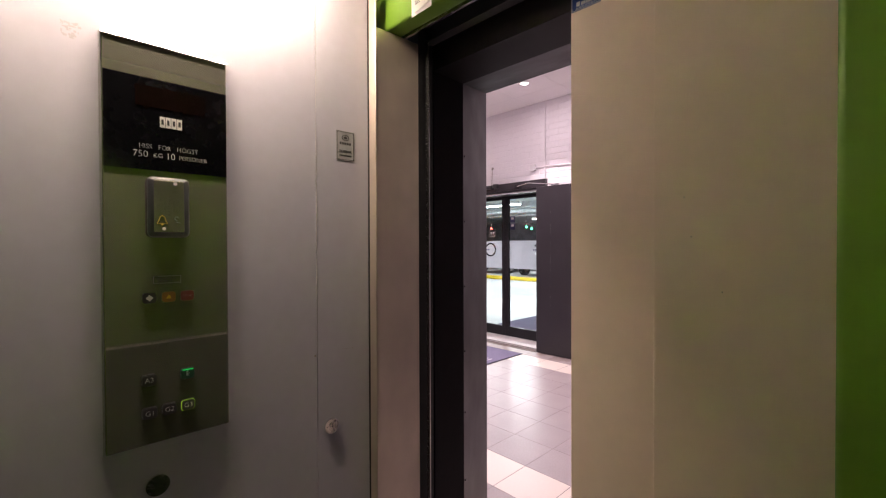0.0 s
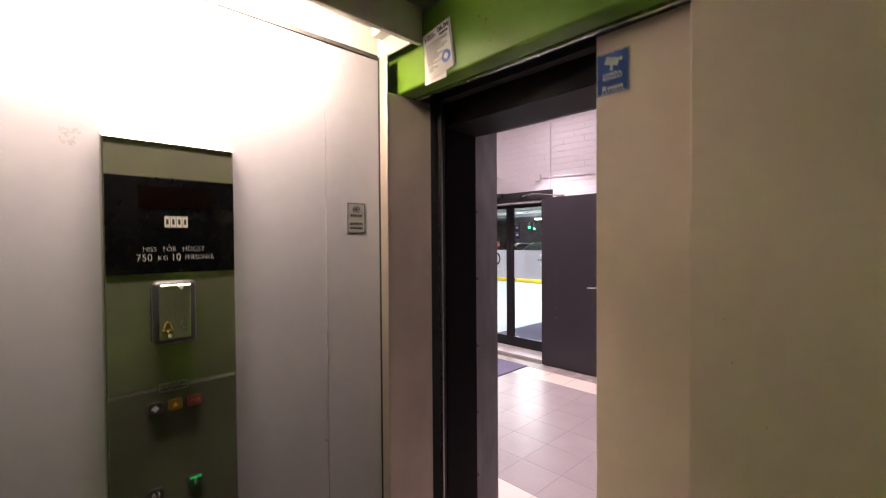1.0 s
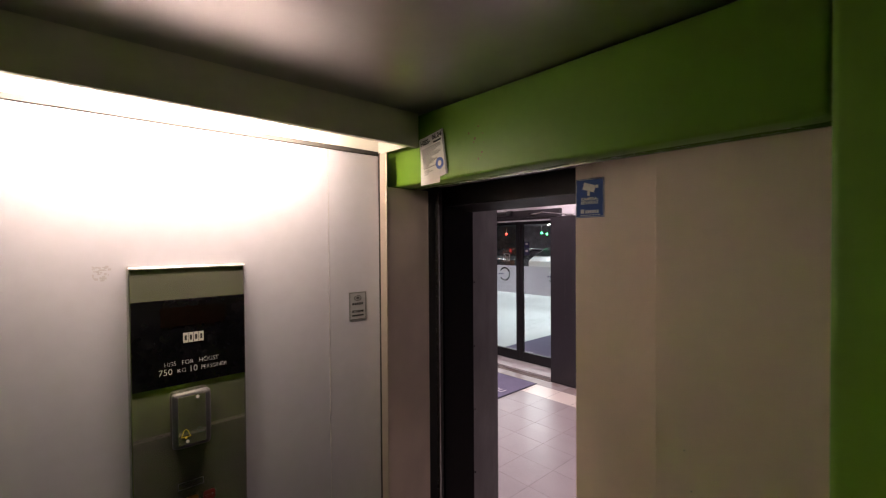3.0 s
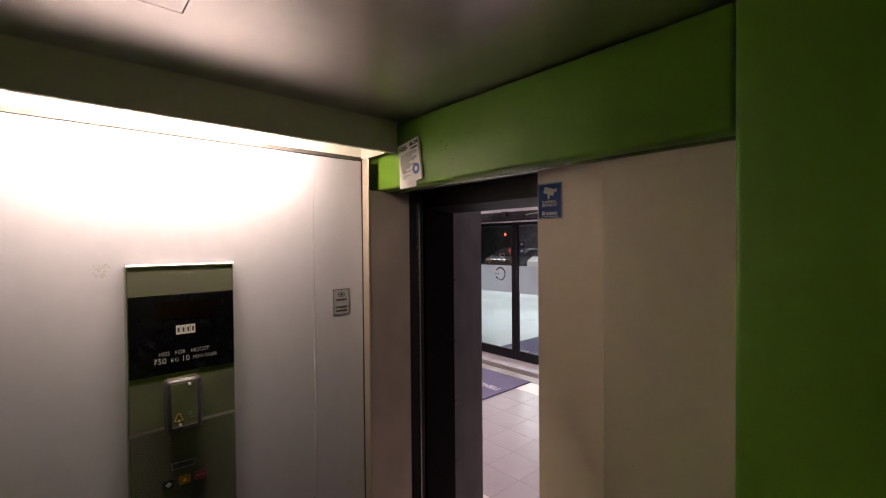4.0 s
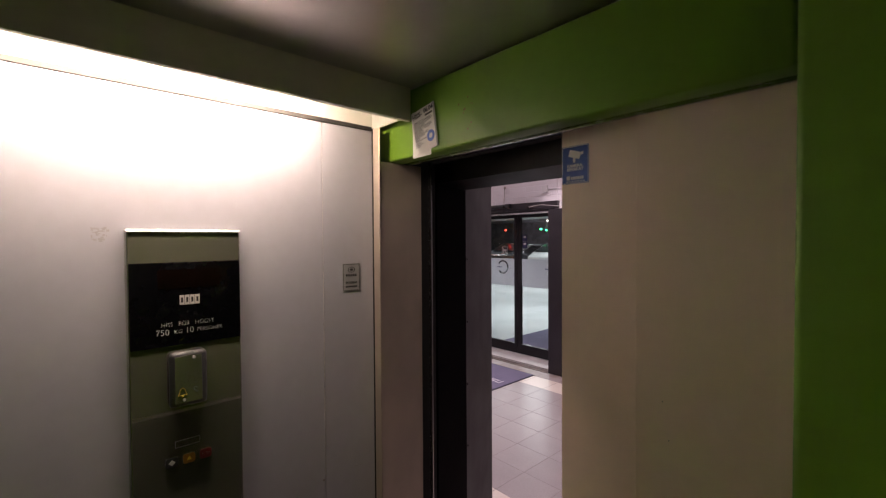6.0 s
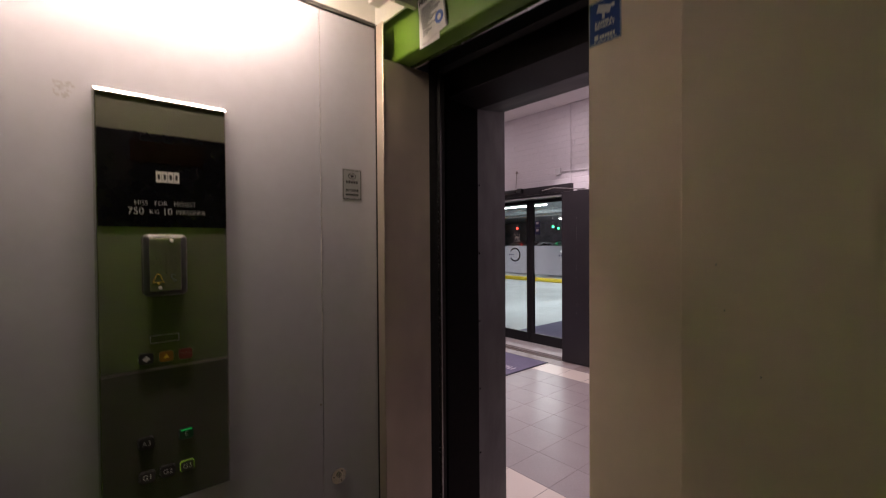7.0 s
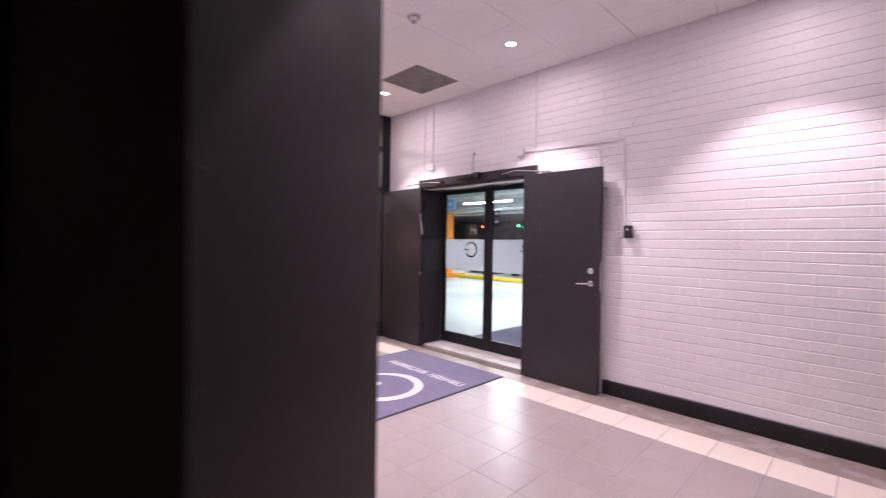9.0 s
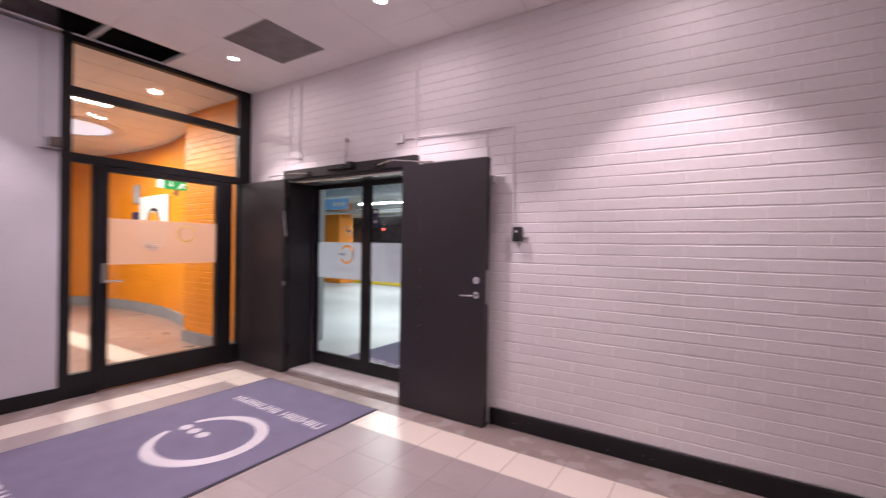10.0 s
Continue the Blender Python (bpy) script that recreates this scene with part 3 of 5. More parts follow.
def wall_marks():
    t = thing("wall_sticker", (0.0, -0.101, 1.552), "silver alarm sticker with dark border and text", "sticker")
    part("sheet", B(0.0002, 0.0008, -0.1265, -0.0765, 1.5525, 1.6235), M_STICKER, t)
    bm = bmesh.new()
    for a in ((-0.1245, -0.0785, 1.6205, 1.6216), (-0.1245, -0.0785, 1.5545, 1.5556), (-0.1245, -0.1234, 1.5545, 1.6216), (-0.0796, -0.0785, 1.5545, 1.6216)):
        box(bm, 0.0009, 0.0011, *a)
    part("border", bm, M_INK, t)
    bm = bmesh.new()
    disc_ring(bm, (0, 0), 0.0056, 0.0068, 0, 0.0003, n=24)
    disc_ring(bm, (0, 0), 0.0005, 0.0030, 0, 0.0003, n=12)
    bm.transform(on_left(-0.1015, 1.6075, 0.0009) @ Matrix.Diagonal((1.5, 1, 1, 1)))
    part("emblem", bm, M_INK, t)
    bm = bmesh.new()
    for k in range(5):
        box(bm, 0.0009, 0.0011, -0.1170 + k * 0.0064, -0.1170 + k * 0.0064 + 0.0046, 1.5905, 1.5965)
    part("name_bar", bm, M_INK, t)
    lettering("SKYDDAR", 0.0078, on_left(-0.1015, 1.5745, 0.0010), M_INK, t, extrude=0.0002, bold=0.0002, squeeze=0.95)
    part("number_bar", B(0.0009, 0.0011, -0.118, -0.085, 1.5625, 1.5665), M_INK, t)
    # key switch and blank rosette
    t = thing("key_switch", (0.0, -0.144, 0.905), "small round steel key switch on the wall", "switch")
    part("rosette", C((0.0, -0.144, 0.923), (0.005, -0.144, 0.923), 0.0175, 28), M_CHROME, t, smooth=True)
    part("barrel", C((0.005, -0.144, 0.926), (0.0075, -0.144, 0.926), 0.006, 18), M_STEEL, t, smooth=True)
    bm = B(0.0076, 0.0079, -0.1447, -0.1433, 0.922, 0.930)
    for a in range(3):
        y, z = -0.144 + 0.0125 * math.cos(a * 2.09 + 1), 0.923 + 0.0125 * math.sin(a * 2.09 + 1)
        cyl(bm, (0.005, y, z), (0.0056, y, z), 0.0016, 8)
    part("keyhole", bm, M_INK, t)
    t = thing("round_cover", (0.0, -0.490, 0.90), "round steel blank cover on the wall", "cover plate")
    part("disc", C((0.0, -0.490, 0.919), (0.004, -0.490, 0.919), 0.0185, 28), M_STEEL, t, smooth=True)
    bm = bmesh.new()
    for s in (-1, 1):
        cyl(bm, (0.004, -0.490 + s * 0.009, 0.917), (0.0048, -0.490 + s * 0.009, 0.917), 0.0018, 8)
    part("screw", bm, M_GAP, t)
    # torn strip of sealant along the panel joint, a scratch and a tape residue
    bm = bmesh.new()
    z, rnd = 1.09, random.Random(4)
    while z < 1.966:
        h = rnd.uniform(0.006, 0.022)
        w = rnd.uniform(0.0006, 0.0014) if 1.22 < z < 1.60 else rnd.uniform(0.0004, 0.0006)
        off = rnd.uniform(-0.0003, 0.0003)
        if rnd.random() > 0.06:
            cyl(bm, (0.0, -0.178 + off, z), (0.0, -0.178 + off + rnd.uniform(-0.0003, 0.0003), z + h), w, 7, w * rnd.uniform(0.75, 1.2))
        z += h * 0.97
    solo("sealant_strip", bm, M_SEALANT, "torn white sealant along the wall panel joint", "sealant", kind="structure")
    bm = bmesh.new()
    cyl(bm, (0.0001, -0.127, 1.1003), (0.0001, -0.098, 1.0975), 0.00016, 6)
    cyl(bm, (0.0001, -0.098, 1.0975), (0.0001, -0.073, 1.0970), 0.00016, 6)
    cyl(bm, (0.0003, -0.1835, 1.095), (0.0014, -0.1835, 1.095), 0.0022, 10)
    solo("scratch", bm, M_SCUFF, "thin scratch and dent in the wall panel", "scratch", kind="structure")
    bm = bmesh.new()
    for k in range(40):
        y, z = -0.614 + rnd.random() * 0.022, 1.682 + rnd.random() * 0.026
        box(bm, 0.0, 0.00005 + k * 0.000002, y, y + rnd.uniform(0.001, 0.005), z, z + rnd.uniform(0.001, 0.004))
    solo("tape_residue", bm, material("tape_residue_grey", (0.41, 0.385, 0.41), 0.7, 0.0, 0.1, 90), "pale tape residue left on the wall", "stain", kind="structure")


def notice():
    t = thing("paper_notice", (0.18, -0.002, 1.888), "tilted white paper notices taped to the green header", "notice")
    turn = Matrix.Translation((0.179, -0.0036, 1.945)) @ Matrix.Rotation(radians(-9), 4, "Y")
    def sheet(name, x0, x1, z0, z1, d, mat, label="", parent=None):
        bm = B(x0, x1, -0.0004, 0.0004, z0, z1)
        bm.transform(turn @ Matrix.Translation((0, d, 0)))
        return part(name, bm, mat, parent or t, label)
    bm = B(-0.048, 0.020, -0.0004, 0.0004, -0.062, 0.050)
    bm.transform(Matrix.Translation((0.179, -0.001, 1.945)) @ Matrix.Rotation(radians(-1), 4, "Y"))
    part("back_sheet", bm, M_PAPER, t, "older sheet behind")
    s = sheet("front_sheet", -0.043, 0.043, -0.052, 0.053, 0.0, M_PAPER)
    sheet("side_edge", 0.038, 0.043, -0.052, 0.053, -0.0006, M_STICKER, "", s)
    lettering("HISS-", 0.016, turn @ on_front(-0.021, 0.040, -0.0009), M_INK, s, extrude=0.0001, bold=0.0006)
    lettering("06.04", 0.015, turn @ on_front(0.021, 0.043, -0.0009), M_INK, s, extrude=0.0001, bold=0.0006)
    sheet("date_bar", 0.008, 0.034, 0.030, 0.034, -0.0008, M_INK, "", s)
    bm = bmesh.new()
    for r in range(16):
        for c in range(14):
            if c < 14 - r * 0.55 + 4 * math.sin(r * 1.3):
                x, z = -0.037 + c * 0.0048 + (r % 2) * 0.0024, 0.026 - r * 0.0031
                box(bm, x, x + 0.0032, -0.0009, -0.0006, z - 0.0016, z)
    bm.transform(turn)
    part("dot_pattern", bm, M_INK, s, "black halftone dots")
    bm = bmesh.new()
    disc_ring(bm, (0, 0), 0.0062, 0.0135, 0, 0.0003, n=28)
    bm.transform(turn @ on_front(0.021, -0.022, -0.0007))
    part("ring_mark", bm, material("print_blue", (0.10, 0.17, 0.50), 0.5), s, "blue ring mark")
    bm = bmesh.new()
    for z, w in ((-0.028, 0.02), (-0.032, 0.03), (-0.036, 0.016)):
        box(bm, -0.036, -0.036 + w, -0.0009, -0.0006, z, z + 0.0012)
    bm.transform(turn)
    part("text_bar", bm, M_INK, s)
    bm = bmesh.new()
    for x, z, r in ((0.321, 1.987, .0030), (0.293, 1.977, .0034), (0.311, 1.963, .0046), (0.308, 1.956, .003), (0.334, 1.970, .0022), (0.329, 1.972, .002), (0.336, 1.951, .0018), (0.321, 1.919, .0032), (0.331, 1.931, .0034), (0.327, 1.925, .002)):
        cyl(bm, (x, -0.0006, z), (x, 0.0002, z), r * 0.75, 7, r * 0.4)
    solo("paint_chip", bm, M_FILLER, "chipped paint spots on the green header", "paint chip", kind="structure")


DOOR_GAP = 0.45


def lift_door():
    # the door stands half open, so that the way out of the cab is free
    t = thing("lift_door", (0.8, 0.095, 0.004), "half-open two-panel cream sliding lift door", "door")
    g = DOOR_GAP
    a = part("door_panel", B(0.0355 + g, 0.462 + g, 0.100, 0.126, 0.006, 1.90, bevel=0.002, seg=2), M_CREAM, t, "cream door panel with a blue sticker")
    b = part("door_panel", B(0.4255 + g / 2, 0.892 + g / 2, 0.0625, 0.0885, 0.006, 1.905, bevel=0.002, seg=2), M_CREAM, t, "cream door panel with scuffs")
    s = part("sticker", B(g + 0.0375, g + 0.0955, 0.0990, 0.0997, 1.7905, 1.8645), M_BLUE, a, "blue camera surveillance sticker")
    bm = bmesh.new()
    for q in ((0.0385, 0.0945, 1.7915, 1.7925), (0.0385, 0.0945, 1.8625, 1.8635), (0.0385, 0.0393, 1.7915, 1.8635), (0.0937, 0.0945, 1.7915, 1.8635)):
        box(bm, g + q[0], g + q[1], 0.0987, 0.0989, q[2], q[3])
    # camera pictogram
    body = B(-0.013, 0.012, -0.0068, 0.0068, 0, 0.0003, bevel=0)
    body.transform(on_front(g + 0.066, 1.8475, 0.0989) @ Matrix.Rotation(radians(-18), 4, "Z"))
    me = bpy.data.meshes.new("tmp")
    body.to_mesh(me)
    body.free()
    bm.from_mesh(me)
    bpy.data.meshes.remove(me)
    box(bm, g + 0.062, g + 0.067, 0.0986, 0.0989, 1.8315, 1.842)
    box(bm, g + 0.079, g + 0.084, 0.0986, 0.0989, 1.8455, 1.8515)
    box(bm, g + 0.048, g + 0.055, 0.0986, 0.0989, 1.7985, 1.8065)
    for k in range(6):
        box(bm, g + 0.0575 + k * 0.0047, g + 0.0575 + k * 0.0047 + 0.0036, 0.0986, 0.0989, 1.7985, 1.8045)
    for k in range(7):
        box(bm, g + 0.047 + k * 0.006, g + 0.047 + k * 0.006 + 0.0045, 0.0986, 0.0989, 1.7945, 1.7960)
    part("sticker_print", bm, M_PRINT, a)
    lettering("KAMERA-", 0.0085, on_front(g + 0.0665, 1.8255, 0.0988), M_PRINT, a, extrude=0.0002, bold=0.0002)
    lettering("BEVAKAT", 0.0085, on_front(g + 0.0665, 1.8185, 0.0988), M_PRINT, a, extrude=0.0002, bold=0.0002)
    bm = bmesh.new()
    rnd = random.Random(9)
    for k in range(7):
        x, z = g / 2 + 0.512 + rnd.random() * 0.03, 0.925 + rnd.random() * 0.02
        cyl(bm, (x, 0.0623, z), (x + rnd.uniform(0.004, 0.012), 0.0623, z - rnd.uniform(0.008, 0.016)), 0.0005, 5)
    for x, z in ((g / 2 + 0.47, 1.42), (g / 2 + 0.48, 1.36), (g / 2 + 0.52, 1.28)):
        cyl(bm, (x, 0.0620, z), (x, 0.0626, z), 0.0011, 8)
    part("scuff", bm, M_SCUFF, b, "grey scuff marks")


def dado_strip():
    structure("trim_dado", B(CAB_X - 0.018, CAB_X - 0.0005, CAB_Y + 0.002, -0.013, 0.9555, 0.9635, bevel=0.002), M_LEGEND, "thin pale strip along the top of the lower panel", "trim")


def landing_frame():
    bm = bmesh.new()
    prism(bm, [(0.0, 0.19), (0.012, 0.30), (-0.200, SOUTH + 0.004), (-0.27, SOUTH + 0.004), (-0.27, 0.19)], 0.0, 2.12)
    prism(bm, [(0.920, 0.19), (0.908, 0.30), (1.120, SOUTH + 0.004), (1.19, SOUTH + 0.004), (1.19, 0.19)], 0.0, 2.12)
    lint = [(0.19, 1.85), (0.30, 1.838), (SOUTH + 0.004, 1.95), (SOUTH + 0.004, 2.12), (0.19, 2.12)]
    p = prism(bmesh.new(), lint, -0.198, 1.118)
    p.transform(Matrix(((0, 0, 1, 0), (1, 0, 0, 0), (0, 1, 0, 0), (0, 0, 0, 1))))
    me = bpy.data.meshes.new("tmp")
    p.to_mesh(me)
    p.free()
    bm.from_mesh(me)
    bpy.data.meshes.remove(me)
    structure("door_frame_landing", bm, M_BROWNFRAME, "splayed dark brown steel frame of the lift landing", "door frame")
    # solid black boxes give the shaft gap its darkness by colour
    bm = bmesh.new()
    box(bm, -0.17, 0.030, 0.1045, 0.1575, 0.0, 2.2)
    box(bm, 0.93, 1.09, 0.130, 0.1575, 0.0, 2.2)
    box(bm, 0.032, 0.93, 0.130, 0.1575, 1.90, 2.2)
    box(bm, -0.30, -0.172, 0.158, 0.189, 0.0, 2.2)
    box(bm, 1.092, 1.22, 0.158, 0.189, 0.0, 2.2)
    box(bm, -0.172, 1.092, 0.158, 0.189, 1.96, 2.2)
    structure("wall_shaft", bm, M_SHADEBLACK, "black boxes standing in for the shade in the lift shaft gap", "wall")
    bm = B(0.036, 0.048, 0.127, 0.131, 0.0, 1.9)
    structure("trim_guide", bm, M_STEEL, "thin steel guide in the shaft gap", "trim")
    bm = bmesh.new()
    rnd = random.Random(3)
    for z in (0.22, 0.42, 0.62, 0.83, 1.02, 1.22, 1.42, 1.62):
        cyl(bm, (0.004, 0.309, z), (0.0085, 0.3115, z), 0.003, 8)
    structure("trim_rivet", bm, M_GAP, "rivets along the landing frame", "trim")
    bm = bmesh.new()
    for y in (0.137, 0.150, 0.165, 0.180, 0.195):
        box(bm, 0.035, 0.88, y, y + 0.009, -0.012, 0.0)
    box(bm, -0.17, 1.09, 0.136, SOUTH, -0.03, -0.006)
    structure("threshold_lift", bm, M_STEEL, "grooved steel threshold of the lift", "threshold")


lift_shell()
lamp_valance()
control_panel()
wall_marks()
notice()
lift_door()
dado_strip()
landing_frame()


# ---- the lobby: shell ----
OPEN_X0, OPEN_X1, OPEN_Z = -3.705, -2.085, 2.065


def lobby_shell():
    bm = bmesh.new()
    yb = 4.36
    box(bm, WALL_W - 0.06, OPEN_X0, WALL_N, yb, 0.0, 3.6)
    box(bm, OPEN_X1, EAST, WALL_N, yb, 0.0, 3.6)
    box(bm, OPEN_X0, OPEN_X1, WALL_N, yb, OPEN_Z, 3.6)
    wall = structure("wall_north", bm, M_MORTAR, "white painted brick wall of the lobby")
    structure("wall_west", B(WALL_W - 0.12, WALL_W, SOUTH, 2.235, 0.0, 3.105, bevel=0.002), M_PLASTER, "smooth grey-white plaster wall of the lobby")
    structure("wall_east", B(EAST, EAST + 0.12, SOUTH, 4.36, 0.0, 3.6), M_PLASTER, "plain plaster end wall of the lobby")
    bm = bmesh.new()
    box(bm, WALL_W, -0.272, 0.40, SOUTH, 0.0, 3.6)
    box(bm, 1.192, EAST, 0.40, SOUTH, 0.0, 3.6)
    box(bm, -0.272, 1.192, 0.40, SOUTH, 2.122, 3.6)
    structure("wall_south", bm, M_PLASTER, "plain plaster wall beside the lift")
    bm = bmesh.new()
    box(bm, -1.21 - 0.08, EAST, WALL_N - 0.018, WALL_N - 0.0015, 0.0, 0.128, bevel=0.003)
    structure("baseboard_north", bm, M_BLACKPAINT, "chipped black painted baseboard", "baseboard")
    chips = bmesh.new()
    rnd = random.Random(12)
    for k in range(26):
        x, z = rnd.uniform(-1.2, 1.6), rnd.choice((0.125, rnd.uniform(0.02, 0.12)))
        box(chips, x, x + rnd.uniform(0.002, 0.012), WALL_N - 0.0185, WALL_N - 0.0181, z, z + rnd.uniform(0.001, 0.003))
    structure("trim_baseboard_chips", chips, M_SCUFF, "pale chips in the black baseboard", "trim")
    structure("baseboard_west", B(WALL_W + 0.0015, WALL_W + 0.016, SOUTH, 2.235, 0.0, 0.118, bevel=0.003), M_BLACKPAINT, "black painted baseboard", "baseboard")
    # ceiling of lay-in tiles, with a strip of tiles missing along the west wall
    bm = bmesh.new()
    xs = [WALL_W] + [-4.035 + 0.6005 * i for i in range(14)] + [EAST]
    ys = [SOUTH, 0.62, 1.2215, 1.822, 2.4225, 3.023, 3.6235, WALL_N]
    for i in range(len(xs) - 1):
        for j in range(len(ys) - 1):
            if xs[i + 1] - xs[i] < 0.02 or ys[j + 1] - ys[j] < 0.03:
                continue
            if i == 0 and ys[j] < 3.0:
                continue
            if abs(xs[i] + 3.4345) < 0.01 and abs(ys[j] - 3.023) < 0.01:
                continue
            box(bm, xs[i] + 0.0015, xs[i + 1] - 0.0015, ys[j] + 0.0015, ys[j + 1] - 0.0015, CEIL, CEIL + 0.018, bevel=0.0012)
    structure("ceiling_lobby", bm, M_CEILTILE, "white lay-in tile ceiling with tiles missing along the wall", "ceiling")
    bm = bmesh.new()
    box(bm, -4.04, -4.02, SOUTH, 3.03, CEIL - 0.003, CEIL + 0.03)
    for y in (1.222, 1.822, 2.4225):
        box(bm, WALL_W, -4.04, y - 0.012, y + 0.012, CEIL - 0.001, CEIL + 0.03)
    box(bm, WALL_W, -4.04, 3.018, 3.028, CEIL - 0.001, CEIL + 0.03)
    structure("trim_ceiling_grid", bm, M_WHITEPLASTIC, "white bars of the ceiling grid", "trim")
    bm = bmesh.new()
    box(bm, WALL_W - 0.12, EAST, SOUTH, 4.36, 3.62, 3.66)
    box(bm, WALL_W - 0.12, EAST, SOUTH - 0.02, SOUTH, 3.14, 3.62)
    box(bm, WALL_W - 0.2, WALL_W - 0.09, SOUTH, 2.236, 3.16, 3.62)
    structure("ceiling_slab", bm, M_VOID, "dark slab above the missing ceiling tiles", "ceiling")
    # added black sheet: the void's darkness behind the top pane is painted on
    structure("wall_void", B(WALL_W - 0.2, WALL_W - 0.09, 2.237, 3.98, 3.16, 3.62), M_SHADEBLACK, "black sheet standing in for the dark of the ceiling void behind the glazing")
    return wall


def vent():
    t = thing("ceiling_vent", (-3.134, 3.323, CEIL), "dark grey perforated square ceiling vent", "vent")
    x0, x1, y0, y1 = -3.4335, -2.8355, 3.0245, 3.622
    part("backing", B(x0, x1, y0, y1, CEIL + 0.006, CEIL + 0.012), M_VOID, t)
    bm = bmesh.new()
    for a in ((x0, x1, y0, y0 + 0.018), (x0, x1, y1 - 0.018, y1), (x0, x0 + 0.018, y0 + 0.018, y1 - 0.018), (x1 - 0.018, x1, y0 + 0.018, y1 - 0.018)):
        box(bm, *a, CEIL - 0.002, CEIL + 0.006)
    part("frame", bm, M_VENT, t)
    bm = bmesh.new()
    n = 28
    for k in range(n):
        x = x0 + 0.018 + (x1 - x0 - 0.036) * (k + 0.5) / n
        box(bm, x - 0.0065, x + 0.0065, y0 + 0.018, y1 - 0.018, CEIL, CEIL + 0.002)
        y = y0 + 0.018 + (y1 - y0 - 0.036) * (k + 0.5) / n
        box(bm, x0 + 0.018, x1 - 0.018, y - 0.0065, y + 0.0065, CEIL + 0.0021, CEIL + 0.004)
    part("mesh", bm, M_VENT, t, "perforated sheet")


def downlight():
    first = None
    for x, y in DOWNLIGHTS:
        if first is None:
            t = first = thing("downlight", (x, y, CEIL), "small round lit ceiling downlight", "lamp", "lobby downlights")
            bm = bmesh.new()
            disc_ring(bm, (x, y), 0.042, 0.056, CEIL - 0.006, CEIL - 0.0005, n=32)
            part("rim", bm, M_WHITEPLASTIC, t)
            part("lens", C((x, y, CEIL - 0.003), (x, y, CEIL - 0.0005), 0.0415, 32), M_LAMPFACE, t, "glowing lens")
        else:
            copy_thing(first, pose(x, y, CEIL))


def ceiling_bits():
    t = thing("sprinkler", (-3.04, 2.115, CEIL), "small dark sprinkler head in the ceiling", "sprinkler")
    part("stem", C((-3.04, 2.115, CEIL - 0.045), (-3.04, 2.115, CEIL), 0.010, 12), M_BLACKPAINT, t, smooth=True)
    part("deflector", C((-3.04, 2.115, CEIL - 0.05), (-3.04, 2.115, CEIL - 0.045), 0.022, 16), M_BLACKPAINT, t)
    t = thing("smoke_detector", (-2.73, 2.37, CEIL), "white round smoke detector on the ceiling", "smoke detector", "smoke detectors")
    part("base", C((-2.73, 2.37, CEIL - 0.014), (-2.73, 2.37, CEIL), 0.052, 28), M_WHITEPLASTIC, t, smooth=True)
    part("gap_ring", C((-2.73, 2.37, CEIL - 0.018), (-2.73, 2.37, CEIL - 0.0142), 0.046, 28), M_GRATE, t)
    part("cap", C((-2.73, 2.37, CEIL - 0.042), (-2.73, 2.37, CEIL - 0.014), 0.026, 24, 0.042), M_WHITEPLASTIC, t, smooth=True)
    part("chamber", C((-2.73, 2.37, CEIL - 0.056), (-2.73, 2.37, CEIL - 0.042), 0.014, 20, 0.020), M_STICKER, t, smooth=True)
    copy_thing(t, pose(-2.16, 2.395, CEIL))


# ---- the lobby: doors in the brick wall ----
def fire_door(x_free, x_hinge, name_label, handle):
    s = 1 if x_free > x_hinge else -1
    t = thing("fire_door", ((x_free + x_hinge) / 2, 3.87, 0.008), name_label, "door", "fire doors folded back")
    x0, x1 = sorted((x_free, x_hinge))
    part("leaf", B(x0, x1, 3.848, 3.906, 0.008, 2.052, bevel=0.002), M_DARKSTEEL, t, "charcoal painted steel leaf")
    for z in (0.25, 1.05, 1.82):
        part("hinge", C((x_hinge - s * 0.010, 3.915, z - 0.06), (x_hinge - s * 0.010, 3.915, z + 0.06), 0.010, 12), M_BLACKPAINT, t, smooth=True)
    if handle:
        xl = x_free - s * 0.075
        r = part("cylinder_rosette", C((xl, 3.848, 1.118), (xl, 3.839, 1.118), 0.027, 24), M_CHROME, t, "round steel lock rosette", smooth=True)
        part("cylinder", C((xl, 3.839, 1.118), (xl, 3.835, 1.118), 0.011, 16), M_STEEL, r)
        h = part("handle_rosette", C((xl, 3.848, 1.005), (xl, 3.838, 1.005), 0.026, 24), M_CHROME, t, smooth=True)
        bm = C((xl, 3.838, 1.005), (xl, 3.800, 1.005), 0.010, 14)
        cyl(bm, (xl + s * 0.004, 3.800, 1.006), (xl - s * 0.115, 3.803, 0.998), 0.0095, 14, 0.008)
        part("lever", bm, M_CHROME, h, "steel lever handle", smooth=True)
        part("strike", B(x_free - 0.0005, x_free + 0.0025, 3.862, 3.892, 0.94, 1.20), M_STEEL, t, "steel lock strip in the edge")
        part("sign_line", B(xl - 0.045, xl + 0.02, 3.8472, 3.8478, 1.176, 1.179), M_BLACKPAINT, t)
        bm = bmesh.new()
        rnd = random.Random(5)
        z = 0.6
        while z < 1.75:
            bm2 = rnd.uniform(0.006, 0.02)
            box(bm, -1.897, -1.8955, 3.8474, 3.8479, z, z + bm2)
            z += rnd.uniform(0.03, 0.13)
        part("paint_chip", bm, M_SCUFF, t, "row of pale paint chips")
    return t


